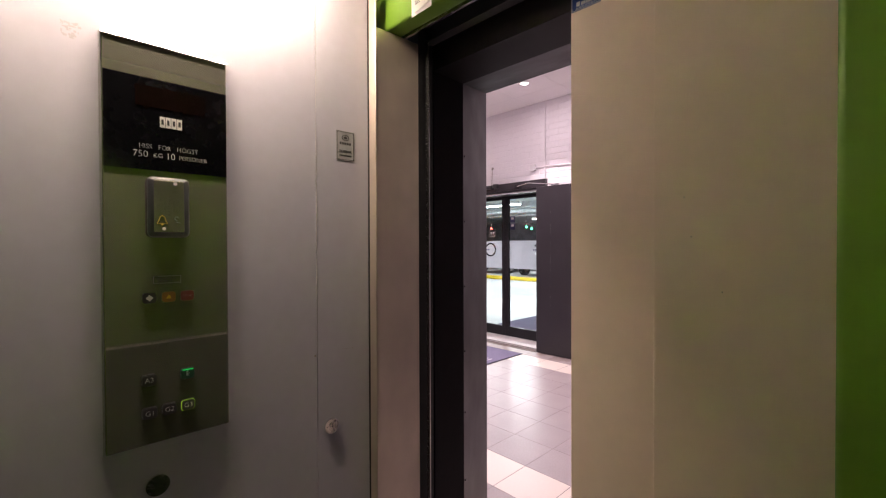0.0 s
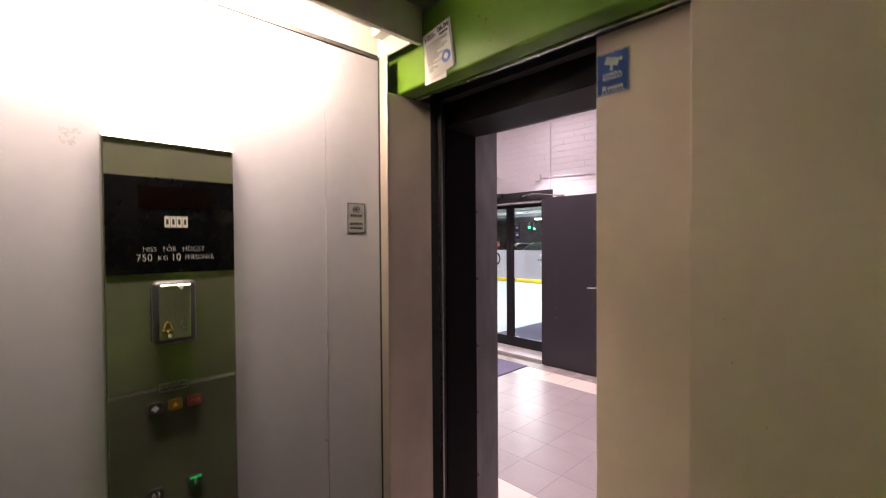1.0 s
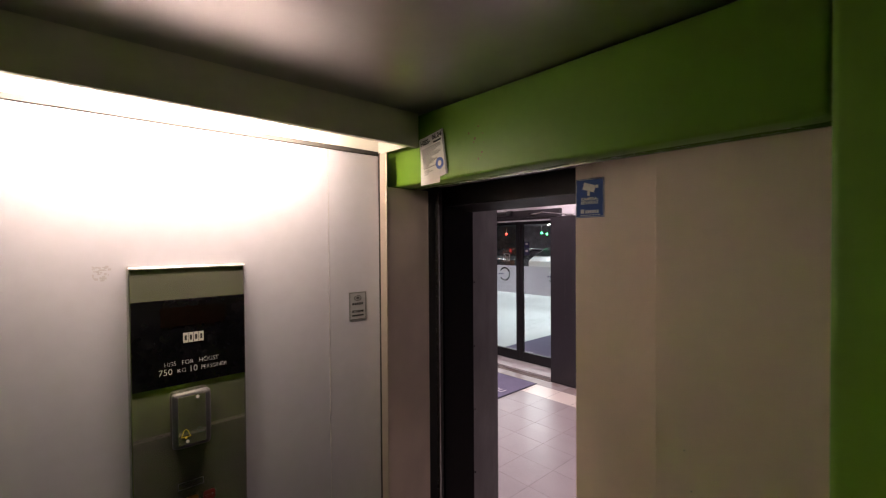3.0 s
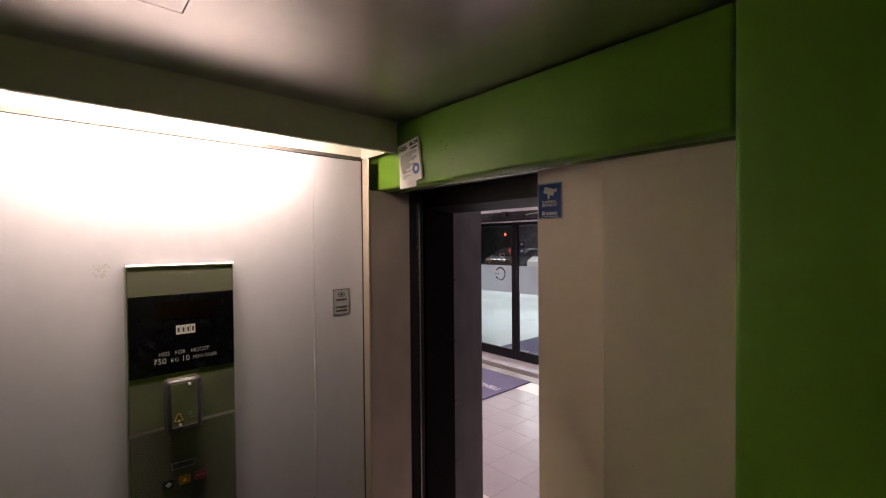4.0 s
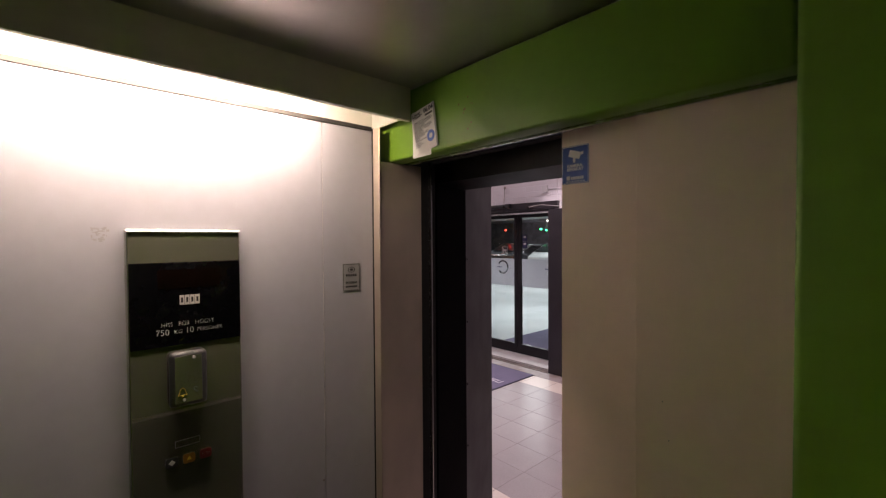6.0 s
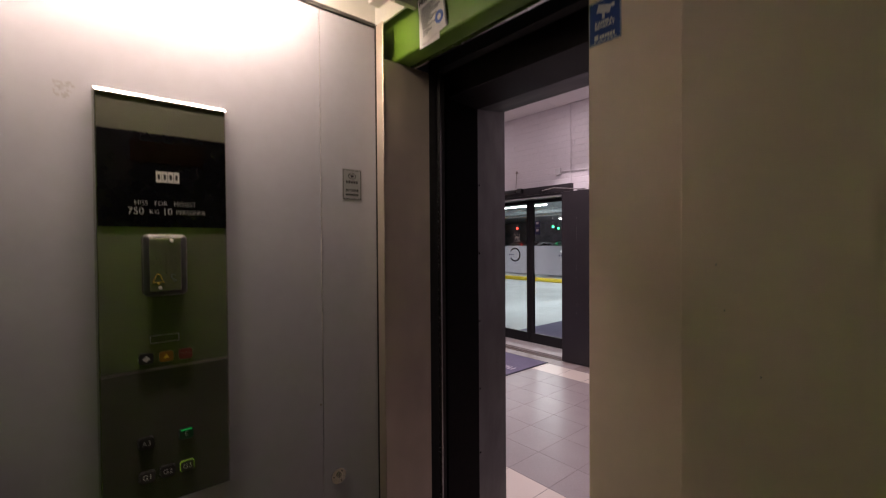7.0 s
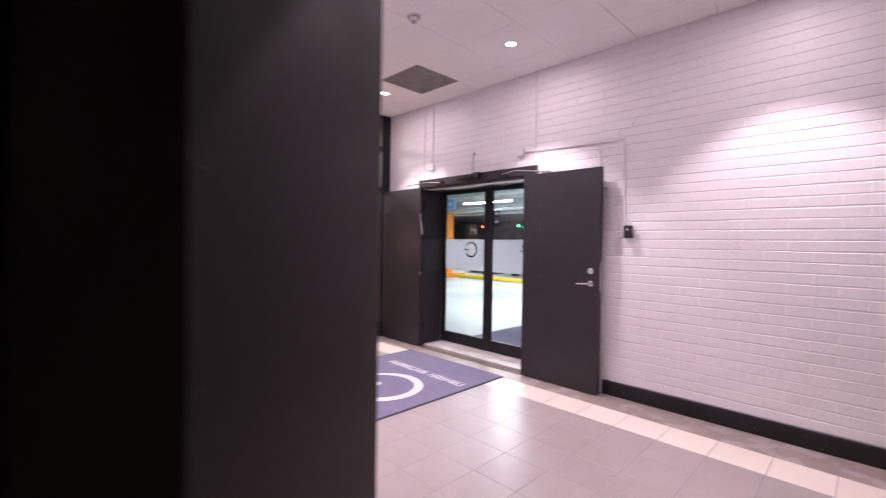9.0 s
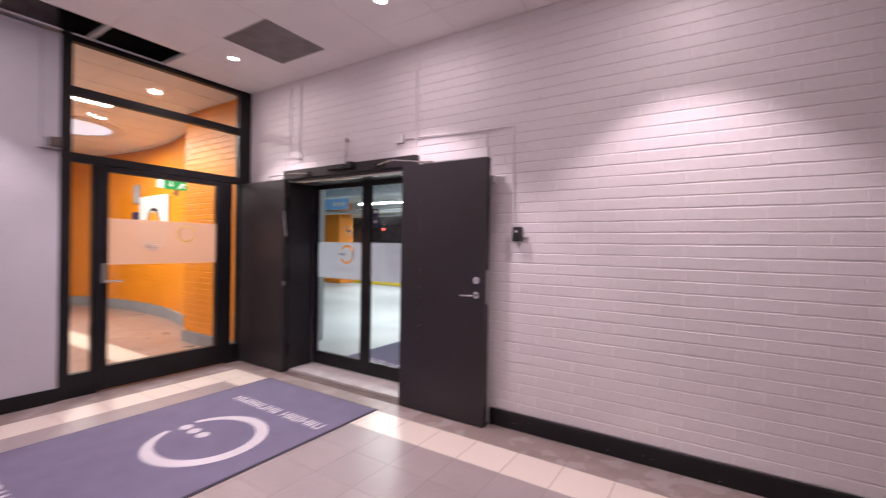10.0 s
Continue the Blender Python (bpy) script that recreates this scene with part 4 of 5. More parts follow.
def panic_bits():
    # edge bolt of the other leaf, by the opening
    t = thing("door_bolt", (-3.665, 3.84, 1.55), "steel bolt lever on the leaf's edge", "bolt")
    bm = C((-3.672, 3.846, 1.72), (-3.668, 3.838, 1.66), 0.008, 12)
    cyl(bm, (-3.668, 3.838, 1.66), (-3.628, 3.828, 1.53), 0.009, 12)
    cyl(bm, (-3.628, 3.828, 1.53), (-3.624, 3.832, 1.45), 0.010, 12)
    part("lever", bm, M_CHROME, t, "bright steel lever", smooth=True)
    part("plate", B(-3.6755, -3.660, 3.85, 3.89, 1.38, 1.86), M_BLACKPAINT, t)
    part("rod", C((-3.668, 3.842, 1.40), (-3.668, 3.842, 0.98), 0.006, 10), M_BLACKPAINT, t, smooth=True)
    part("latch", B(-3.6765, -3.656, 3.838, 3.85, 0.93, 0.98, bevel=0.002), M_STEEL, t)


def door_casing():
    bm = bmesh.new()
    box(bm, OPEN_X0 - 0.055, OPEN_X0 + 0.004, 3.925, 4.262, 0.0, OPEN_Z - 0.031, bevel=0.002)
    box(bm, OPEN_X1 - 0.004, OPEN_X1 + 0.055, 3.925, 4.262, 0.0, OPEN_Z - 0.031, bevel=0.002)
    box(bm, OPEN_X0 - 0.105, OPEN_X1 + 0.065, 3.925, 4.0, OPEN_Z, OPEN_Z + 0.095, bevel=0.002)
    box(bm, OPEN_X0, OPEN_X1, 3.94, 4.30, OPEN_Z - 0.03, OPEN_Z, bevel=0.002)
    structure("door_frame_north", bm, M_DARKSTEEL, "black steel frame lining the garage entrance", "door frame")
    structure("trim_soffit", B(OPEN_X0 + 0.12, OPEN_X1 - 0.02, 3.945, 3.985, OPEN_Z - 0.05, OPEN_Z - 0.0305), M_STEEL, "narrow grey strip under the frame head", "trim")
    # operator arms and boxes
    t = thing("door_closer", (-2.2, 3.88, 2.06), "grey articulated closer arm over the fire door", "door closer", "door closers")
    bm = C((-2.42, 3.90, 2.10), (-2.21, 3.85, 2.115), 0.008, 10)
    cyl(bm, (-2.21, 3.85, 2.115), (-1.88, 3.875, 2.072), 0.007, 10)
    part("arm", bm, M_STEEL, t, smooth=True)
    part("foot", B(-1.90, -1.80, 3.862, 3.892, 2.053, 2.075, bevel=0.003), M_STEEL, t)
    part("plate", B(-2.47, -2.36, 3.905, 3.9245, 2.08, 2.125, bevel=0.003), M_BLACKPAINT, t)
    t = thing("door_closer", (-3.8, 3.88, 2.06), "grey articulated closer arm over the fire door", "door closer", "door closers")
    bm = C((-3.40, 3.90, 2.10), (-3.64, 3.86, 2.11), 0.007, 10)
    cyl(bm, (-3.64, 3.86, 2.11), (-3.98, 3.875, 2.10), 0.007, 10)
    cyl(bm, (-3.98, 3.875, 2.10), (-3.98, 3.875, 2.06), 0.007, 10)
    part("arm", bm, M_STEEL, t, smooth=True)
    part("plate", B(-3.44, -3.35, 3.905, 3.9245, 2.08, 2.125, bevel=0.003), M_BLACKPAINT, t)
    t = thing("motion_sensor", (-2.92, 3.90, 2.10), "black door sensor box with a cable above", "sensor")
    part("case", B(-3.08, -2.84, 3.88, 3.9245, 2.105, 2.150, bevel=0.006, seg=2), M_BLACKPLASTIC, t)
    part("eye", B(-2.82, -2.74, 3.875, 3.9245, 2.10, 2.165, bevel=0.01, seg=2), M_BLACKPLASTIC, t)
    bm = C((-2.905, 3.968, 2.16), (-2.895, 3.972, 2.39), 0.004, 8)
    cyl(bm, (-2.895, 3.972, 2.39), (-2.875, 3.955, 2.40), 0.014, 10)
    part("cable", bm, M_SCUFF, t, "grey cable up the wall")
    # entrance floor: worn strip, grate and threshold
    structure("threshold_entrance", B(OPEN_X0, OPEN_X1, 3.955, 4.36, -0.02, 0.022, bevel=0.003), M_THRESH, "worn concrete threshold of the garage entrance", "threshold")
    bm = bmesh.new()
    for k in range(6):
        box(bm, OPEN_X0 + 0.05, OPEN_X1 - 0.02, 3.852 + k * 0.016, 3.852 + k * 0.016 + 0.011, -0.008, 0.004)
    structure("trim_grate", bm, M_GRATE, "grey brush grate before the threshold", "trim")


def ring_film(x0, x1, z0, z1, cx, cz, y, r0=0.080, r1=0.104, n=60):
    """A thin sheet with an open ring left out of it."""
    bm = bmesh.new()
    def edge(a):
        dx, dz = math.cos(a), math.sin(a)
        k = min((x1 - cx) / dx if dx > 1e-9 else (x0 - cx) / dx if dx < -1e-9 else 9.0, (z1 - cz) / dz if dz > 1e-9 else (z0 - cz) / dz if dz < -1e-9 else 9.0)
        return cx + dx * k, cz + dz * k
    def at(a, r):
        return cx + r * math.cos(a), cz + r * math.sin(a)
    def sheet(pts):
        lo, hi = ([bm.verts.new((px, y + d, pz)) for px, pz in pts] for d in (-0.0004, 0.0004))
        bm.faces.new(lo), bm.faces.new(hi[::-1])
    corners = [math.atan2(z - cz, x - cx) for x in (x0, x1) for z in (z0, z1)]
    angles = sorted([-math.pi + 2 * math.pi * k / n for k in range(n)] + corners) + [math.pi]
    for a, b in zip(angles, angles[1:]):
        if b - a < 1e-5:
            continue
        sheet([at(a, r1), at(b, r1), edge(b), edge(a)])
        sheet([at(a, 0.0), at(a, r0), at(b, r0)])
        if abs((a + b) / 2) > radians(150):
            sheet([at(a, r0), at(a, r1), at(b, r1), at(b, r0)])
    return bm


def entrance_doors():
    yg = 4.285
    t = thing("sliding_door", (-2.895, yg, 0.022), "black framed automatic glass entrance doors, closed", "door")
    for x0, x1, first in ((OPEN_X0 + 0.001, -2.9045, True), (-2.9005, OPEN_X1 - 0.001, False)):
        st = 0.058
        bm = bmesh.new()
        box(bm, x0, x0 + st, yg - 0.02, yg + 0.02, 0.03, 2.034, bevel=0.002)
        box(bm, x1 - st, x1, yg - 0.02, yg + 0.02, 0.03, 2.034, bevel=0.002)
        box(bm, x0 + st, x1 - st, yg - 0.02, yg + 0.02, 0.03, 0.165, bevel=0.002)
        box(bm, x0 + st, x1 - st, yg - 0.02, yg + 0.02, 1.990, 2.034, bevel=0.002)
        leaf = part("door_frame", bm, M_BLACKPAINT, t, "black aluminium leaf frame")
        pane = part("pane", B(x0 + st, x1 - st, yg - 0.003, yg + 0.003, 0.165, 1.99), M_GLASS, leaf, "clear glass pane")
        pane.visible_shadow = False
        cx = -3.195 if first else -2.33
        film = part("film", ring_film(x0 + st, x1 - st, 1.00, 1.398, cx, 1.268, yg + 0.0036), M_FILM, leaf, "frosted film band with a clear open ring")
        film.visible_shadow = False
        bm = bmesh.new()
        for k in range(3):
            disc_ring(bm, (-0.098 + k * 0.034, 0.0), 0.0005, 0.0115, 0, 0.0005, n=12)
        bm.transform(on_front(cx, 1.268, yg - 0.0034))
        part("dot_mark", bm, M_NAVY, leaf, "three dark dots")
        bm = bmesh.new()
        for k in range(12):
            box(bm, cx - 0.125 + k * 0.0215, cx - 0.125 + k * 0.0215 + 0.014, yg - 0.0038, yg - 0.0034, 1.105, 1.128)
        part("mark_bar", bm, M_FILM, leaf)
        if first:
            bm = bmesh.new()
            for q in ((-0.055, 0.055, 0.049, 0.055), (-0.055, 0.055, -0.055, -0.049), (-0.055, -0.049, -0.055, 0.055), (0.049, 0.055, -0.055, 0.055)):
                box(bm, *q, 0, 0.0005)
            cyl(bm, (-0.05, 0.05, 0.0003), (0.05, -0.05, 0.0003), 0.004, 6)
            cyl(bm, (-0.03, 0.0, 0.0003), (0.028, 0.004, 0.0003), 0.012, 8)
            for x in (-0.026, 0.022):
                cyl(bm, (x, 0.0, 0.0003), (x - 0.004, -0.035, 0.0003), 0.005, 6)
            bm.transform(on_front(-3.152, 1.517, yg - 0.0036))
            part("dog_pictogram", bm, M_PRINT, leaf, "white no-dogs pictogram")
        else:
            for z0, z1 in ((1.655, 1.745), (1.555, 1.645)):
                lab = part("label", B(-2.825, -2.742, yg - 0.0042, yg - 0.0032, z0, z1), M_NAVY, leaf, "dark blue door label")
                part("label_print", B(-2.805, -2.762, yg - 0.0047, yg - 0.0043, z0 + 0.045, z0 + 0.075), M_PRINT, lab)
            bm = bmesh.new()
            rnd = random.Random(2)
            for k in range(10):
                z = 1.335 - k * 0.028
                box(bm, -2.63, -2.63 + rnd.uniform(0.05, 0.14), yg - 0.0036, yg - 0.0033, z, z + 0.009)
            part("hours_bar", bm, M_FILM, leaf)


# ---- the lobby: glazed partition towards the orange corridor ----
def partition():
    x0, x1 = WALL_W - 0.075, WALL_W - 0.005
    y0, y1 = 2.2365, 3.978
    t = thing("glazed_partition", (WALL_W - 0.04, 3.1, 0.0), "black framed glazed partition towards an orange corridor", "partition")
    for ya, yb, za, zb in ((y0, 2.318, 0.0, 3.60), (3.835, y1, 0.0, 3.60)):
        part("post", B(x0, x1, ya, yb, za, zb, bevel=0.003), M_BLACKPAINT, t)
    for za, zb in ((2.050, 2.128), (2.625, 2.700), (3.085, 3.135)):
        part("transom", B(x0, x1, 2.3185, 3.8345, za, zb, bevel=0.003), M_BLACKPAINT, t)
    part("mullion", B(x0, x1, 2.470, 2.520, 0.0, 2.0495, bevel=0.003), M_BLACKPAINT, t)
    part("mullion", B(x0, x1, 3.690, 3.762, 0.0, 2.0495, bevel=0.003), M_BLACKPAINT, t)
    part("bottom_rail", B(x0, x1, 2.3185, 2.4695, 0.0, 0.205, bevel=0.003), M_BLACKPAINT, t)
    part("bottom_rail", B(x0, x1, 3.7625, 3.8345, 0.0, 0.205, bevel=0.003), M_BLACKPAINT, t)
    xm = WALL_W - 0.04
    for ya, yb, za, zb in ((2.318, 2.47, 0.205, 2.05), (3.762, 3.835, 0.205, 2.05), (2.318, 3.835, 2.128, 2.625), (2.318, 3.835, 2.70, 3.085), (2.318, 3.835, 3.135, 3.60)):
        p = part("pane", B(xm - 0.003, xm + 0.003, ya, yb, za, zb), M_GLASS, t, "clear glass pane")
        p.visible_shadow = False
    d = thing("glass_door", (xm, 3.1, 0.012), "black framed glass door with a frosted band, closed", "door")
    bm = bmesh.new()
    box(bm, x0 + 0.004, x1 + 0.006, 2.5215, 2.585, 0.012, 2.047, bevel=0.002)
    box(bm, x0 + 0.004, x1 + 0.006, 3.588, 3.6885, 0.012, 2.047, bevel=0.002)
    box(bm, x0 + 0.004, x1 + 0.006, 2.585, 3.588, 0.012, 0.225, bevel=0.002)
    box(bm, x0 + 0.004, x1 + 0.006, 2.585, 3.588, 2.000, 2.047, bevel=0.002)
    fr = part("door_frame", bm, M_BLACKPAINT, d)
    p = part("pane", B(xm - 0.003, xm + 0.003, 2.585, 3.588, 0.225, 2.0), M_GLASS, d, "clear glass pane")
    p.visible_shadow = False
    f = part("film", B(xm + 0.0032, xm + 0.004, 2.585, 3.588, 1.150, 1.578), M_FILM2, d, "frosted film band")
    f.visible_shadow = False
    bm = bmesh.new()
    disc_ring(bm, (0, 0), 0.075, 0.086, 0, 0.0004, 20, 340, 32)
    bm.transform(Matrix(((0, 0, 1, xm + 0.0045), (1, 0, 0, 3.28), (0, 1, 0, 1.455), (0, 0, 0, 1))))
    part("ring_mark", bm, M_YELLOW, d, "yellow ring mark on the film")
    bm = bmesh.new()
    for k, (w, z) in enumerate(((0.11, 1.335), (0.09, 1.315), (0.07, 1.295))):
        box(bm, xm + 0.0042, xm + 0.0046, 2.99 - w, 2.99 + w * 0.3, z, z + 0.008)
    part("hours_bar", bm, M_PRINT, d)
    pl = part("lock_plate", B(x1 + 0.006, x1 + 0.012, 2.533, 2.572, 0.985, 1.165, bevel=0.002), M_STEEL, d, "steel lock plate")
    bm = C((x1 + 0.012, 2.553, 1.003), (x1 + 0.055, 2.553, 1.003), 0.009, 12)
    cyl(bm, (x1 + 0.052, 2.548, 1.003), (x1 + 0.05, 2.68, 1.001), 0.009, 12)
    part("lever", bm, M_CHROME, pl, "steel lever handle", smooth=True)
    part("kick_strip", B(x1 + 0.001, x1 + 0.010, 2.53, 3.68, 0.0125, 0.0165), material("orange_floor_strip", (0.45, 0.22, 0.10), 0.6), d)
    # junction box and cable on the plaster wall
    t = thing("junction_box", (WALL_W + 0.02, 2.20, 2.13), "grey junction box with a cable on the plaster wall", "junction box")
    part("case", B(WALL_W + 0.0005, WALL_W + 0.05, 2.165, 2.232, 2.15, 2.225, bevel=0.004), M_GRATE, t)
    bm = C((WALL_W + 0.006, 2.115, 3.10), (WALL_W + 0.006, 2.115, 2.24), 0.005, 8)
    cyl(bm, (WALL_W + 0.006, 2.115, 2.24), (WALL_W + 0.01, 2.165, 2.19), 0.005, 8)
    part("cable", bm, M_PLASTER, t)
    part("bracket", B(WALL_W + 0.0005, WALL_W + 0.03, 2.10, 2.232, 2.118, 2.128), M_GRATE, t)


# ---- the lobby: loose and wall-mounted things ----
def mat():
    x0, x1, y0, y1 = -3.632, -2.172, 1.165, 3.672
    t = thing("door_mat", ((x0 + x1) / 2, (y0 + y1) / 2, 0.0), "large purple entrance mat with white lettering and ring", "mat")
    part("edge", B(x0, x1, y0, y1, 0.0005, 0.006, bevel=0.002), M_MATEDGE, t, "dark rubber edge")
    part("carpet", B(x0 + 0.018, x1 - 0.018, y0 + 0.018, y1 - 0.018, 0.006, 0.0095, bevel=0.0015), M_MAT, t, "purple carpet pile")
    bm = bmesh.new()
    disc_ring(bm, (-2.775, 2.585), 0.308, 0.392, 0.0096, 0.0102, -163, 165, 72, taper=0.55)
    bmesh.ops.remove_doubles(bm, verts=bm.verts, dist=1e-5)
    part("ring_mark", bm, M_MATPRINT, t, "white open ring")
    for x in (-3.075, -2.965, -2.852):
        bm = bmesh.new()
        disc_ring(bm, (x, 2.592), 0.0005, 0.044, 0.0096, 0.0102, n=24)
        part("dot", bm, M_MATPRINT, t, "white dot")
    lettering("Välkommen", 0.212, Matrix.Translation((-2.74, 1.565, 0.0099)) @ Matrix.Rotation(math.pi, 4, "Z"), M_MATPRINT, t, extrude=0.0003, bold=0.002)
    # the place's name is shown as plain letter-sized blocks
    x = -2.272
    for k, w in enumerate((0.082, 0.052, 0.088, 0.062, 0.056, 0.080, 0, 0.060, 0.076, 0.088, 0.060, 0.060, 0.022, 0.080, 0.084)):
        if w:
            bm = bmesh.new()
            box(bm, x - 0.016, x, 3.112, 3.208, 0.0096, 0.0102)
            if w > 0.03:
                box(bm, x - w * 0.86, x - w * 0.86 + 0.016, 3.112, 3.208, 0.0096, 0.0102)
                box(bm, x - w * 0.86 + 0.016, x - 0.016, 3.112 + 0.020 * (k % 3), 3.126 + 0.020 * (k % 3), 0.0096, 0.0102)
            part("name_block", bm, M_MATPRINT, t)
        x -= w + 0.008 if w else 0.045


def conduits():
    y = WALL_N - 0.016
    t = thing("cable_conduit", (-2.6, y, 2.0), "white painted cable conduits and boxes on the brick wall", "conduit")
    def run(pts, r=0.006):
        bm = bmesh.new()
        for a, b in zip(pts, pts[1:]):
            cyl(bm, (a[0], y, a[1]), (b[0], y, b[1]), r, 10)
        part("pipe", bm, M_WHITEBRICK, t, smooth=True)
    run([(-3.745, CEIL), (-3.765, 2.30)])
    run([(-3.585, CEIL), (-3.605, 2.33)])
    run([(-3.86, 2.16), (-3.86, 2.30), (-3.605, 2.315)], 0.005)
    run([(-2.052, CEIL), (-2.052, 2.17)], 0.008)
    run([(-2.235, 2.325), (-1.36, 2.295), (-1.135, 2.294), (-1.115, 1.545)])
    run([(-1.36, 2.295), (-1.335, 1.93)], 0.005)
    for x, z, w in ((-3.60, 2.315, 0.035), (-2.225, 2.325, 0.04), (-1.305, 1.905, 0.028)):
        part("box", B(x - w, x + w, y - 0.02, y + 0.012, z - w, z + w, bevel=0.004), M_WHITEPLASTIC, t)
    t = thing("card_reader", (-1.075, WALL_N - 0.04, 1.415), "small black card reader on the brick wall", "card reader")
    part("case", B(-1.108, -1.043, WALL_N - 0.062, WALL_N - 0.0065, 1.418, 1.528, bevel=0.008, seg=2), M_BLACKPLASTIC, t)
    part("window", B(-1.083, -1.069, WALL_N - 0.0632, WALL_N - 0.0622, 1.484, 1.500), M_WHITEPLASTIC, t, "small pale window")
    part("slot", B(-1.098, -1.054, WALL_N - 0.0632, WALL_N - 0.0622, 1.430, 1.440), M_GREYPLASTIC, t)
    part("bracket", B(-1.165, -1.000, WALL_N - 0.018, WALL_N - 0.0065, 1.45, 1.462), M_WHITEPLASTIC, t)


# ---- beyond the partition: the orange corridor ----
ARC_X, ARC_Y, ARC_R = -8.95, -2.25, 7.0


def corridor():
    xw = WALL_W - 0.13
    structure("floor_corridor", B(-15.0, WALL_W - 0.002, -3.0, 4.9, -0.03, -0.002), material("corridor_tile", (0.30, 0.20, 0.17), 0.35, 0.0, 0.06, 120, 0.08, 2, rough_var=0.3), "reddish tiled corridor floor", "floor")
    bm = bmesh.new()
    for k in range(18):
        box(bm, WALL_W - 0.08 - 0.306 * (k + 1) + 0.003, WALL_W - 0.08 - 0.306 * k, 3.03, 3.333, -0.002, 0.001)
    structure("trim_floor_strip", bm, M_TILEW, "row of white tiles in the corridor floor", "trim")
    bm = bmesh.new()
    box(bm, -15.0, WALL_W - 0.005, -3.0, 5.2, CEIL + 0.004, CEIL + 0.02)
    structure("ceiling_corridor", bm, M_CEILTILE, "white tiled corridor ceiling", "ceiling")
    bm = bmesh.new()
    for k in range(16):
        x = -5.1 - 0.6 * k
        box(bm, x, x + 0.006, -3.0, 5.0, CEIL + 0.001, CEIL + 0.0045)
        box(bm, -15.0, -4.6, 4.6 - 0.6 * k, 4.606 - 0.6 * k, CEIL + 0.0012, CEIL + 0.0047)
    structure("trim_ceiling_joint", bm, M_PLASTER, "joints of the corridor ceiling", "trim")
    # straight stretch
    bm = B(-6.02, WALL_W - 0.08, WALL_N, 4.36, 0.0, CEIL)
    wall = structure("wall_orange", bm, M_ORANGEMORTAR, "orange painted brick wall of the corridor")
    structure("baseboard_orange", B(-6.04, WALL_W - 0.08, WALL_N - 0.016, WALL_N - 0.001, 0.0, 0.16, bevel=0.003), M_STONE, "grey stone skirting", "baseboard")
    # curved stretch
    bm = bmesh.new()
    bm2 = bmesh.new()
    n = 40
    for k in range(n):
        a0, a1 = (radians(67 + (150 - 67) * (k + d) / n) for d in (0, 1))
        def at(a, r):
            return (ARC_X + r * math.cos(a), ARC_Y + r * math.sin(a))
        prism(bm, [at(a0, ARC_R), at(a1, ARC_R), at(a1, ARC_R + 0.2), at(a0, ARC_R + 0.2)], 0.0, CEIL)
        prism(bm2, [at(a0, ARC_R - 0.018), at(a1, ARC_R - 0.018), at(a1, ARC_R - 0.001), at(a0, ARC_R - 0.001)], 0.0, 0.19)
    curved = structure("wall_curved", bm, M_ORANGEMORTAR, "curved orange painted brick wall", smooth=True)
    structure("baseboard_curved", bm2, M_STONE, "grey stone skirting of the curved wall", "baseboard")
    structure("wall_corridor_south", B(-15.0, WALL_W - 0.12, -3.1, -3.0, 0.0, CEIL), M_PLASTER, "plain far wall of the corridor")
    structure("wall_corridor_end", B(-15.1, -15.0, -3.1, 2.0, 0.0, CEIL), M_PLASTER, "plain end wall of the corridor")
    structure("wall_corridor_side", B(WALL_W - 0.24, WALL_W - 0.125, -3.0, 2.23, 0.0, CEIL), M_PLASTER, "back of the plaster wall")
    # lights
    t = thing("panel_light", (-6.42, 2.8, CEIL), "long lit rectangular ceiling light", "lamp")
    part("frame", B(-6.60, -6.24, 2.05, 3.30, CEIL - 0.012, CEIL + 0.003, bevel=0.002), M_WHITEPLASTIC, t)
    part("diffuser", B(-6.58, -6.26, 2.07, 3.28, CEIL - 0.015, CEIL - 0.0125), M_PANELLIGHT, t)
    area_lamp("corridor_lamp", (-6.42, 2.7, CEIL - 0.03), 0.32, 1.2, CORRIDOR_POWER * 0.8, (1, 0.95, 0.88))
    for x, y in ((-5.44, 3.35), (-7.30, 3.43)):
        t = thing("downlight", (x, y, CEIL), "small round lit ceiling downlight in the corridor", "lamp", "corridor downlights")
        bm = bmesh.new()
        disc_ring(bm, (x, y), 0.06, 0.075, CEIL - 0.006, CEIL + 0.003, n=28)
        part("rim", bm, M_WHITEPLASTIC, t)
        part("lens", C((x, y, CEIL - 0.003), (x, y, CEIL + 0.002), 0.0595, 28), M_LAMPFACE, t, "glowing lens")
        spot_lamp("corridor_downlight_lamp", (x, y, CEIL - 0.02), CORRIDOR_POWER, 120, 0.6, (1, 0.93, 0.84))
    t = thing("round_ceiling_light", (-8.3, 3.3, CEIL), "large round recessed ceiling light", "lamp")
    bm = bmesh.new()
    disc_ring(bm, (-8.25, 3.25), 0.62, 0.78, CEIL - 0.02, CEIL + 0.003, n=40)
    part("rim", bm, M_WHITEPLASTIC, t)
    part("diffuser", C((-8.25, 3.25, CEIL - 0.008), (-8.25, 3.25, CEIL + 0.002), 0.615, 40), glow("round_diffuser", (0.74, 0.79, 1.0), 0.55), t)
    area_lamp("round_lamp", (-8.25, 3.25, CEIL - 0.05), 1.1, 1.1, CORRIDOR_POWER * 2.2, (1, 0.95, 0.9))
    # exit sign hanging from the ceiling
    t = thing("exit_sign", (-5.5, 3.57, 2.02), "green lit exit sign with running figure and arrow", "exit sign")
    part("panel", B(-5.515, -5.485, 3.40, 3.745, 2.02, 2.135, bevel=0.002), M_SIGNGREEN, t)
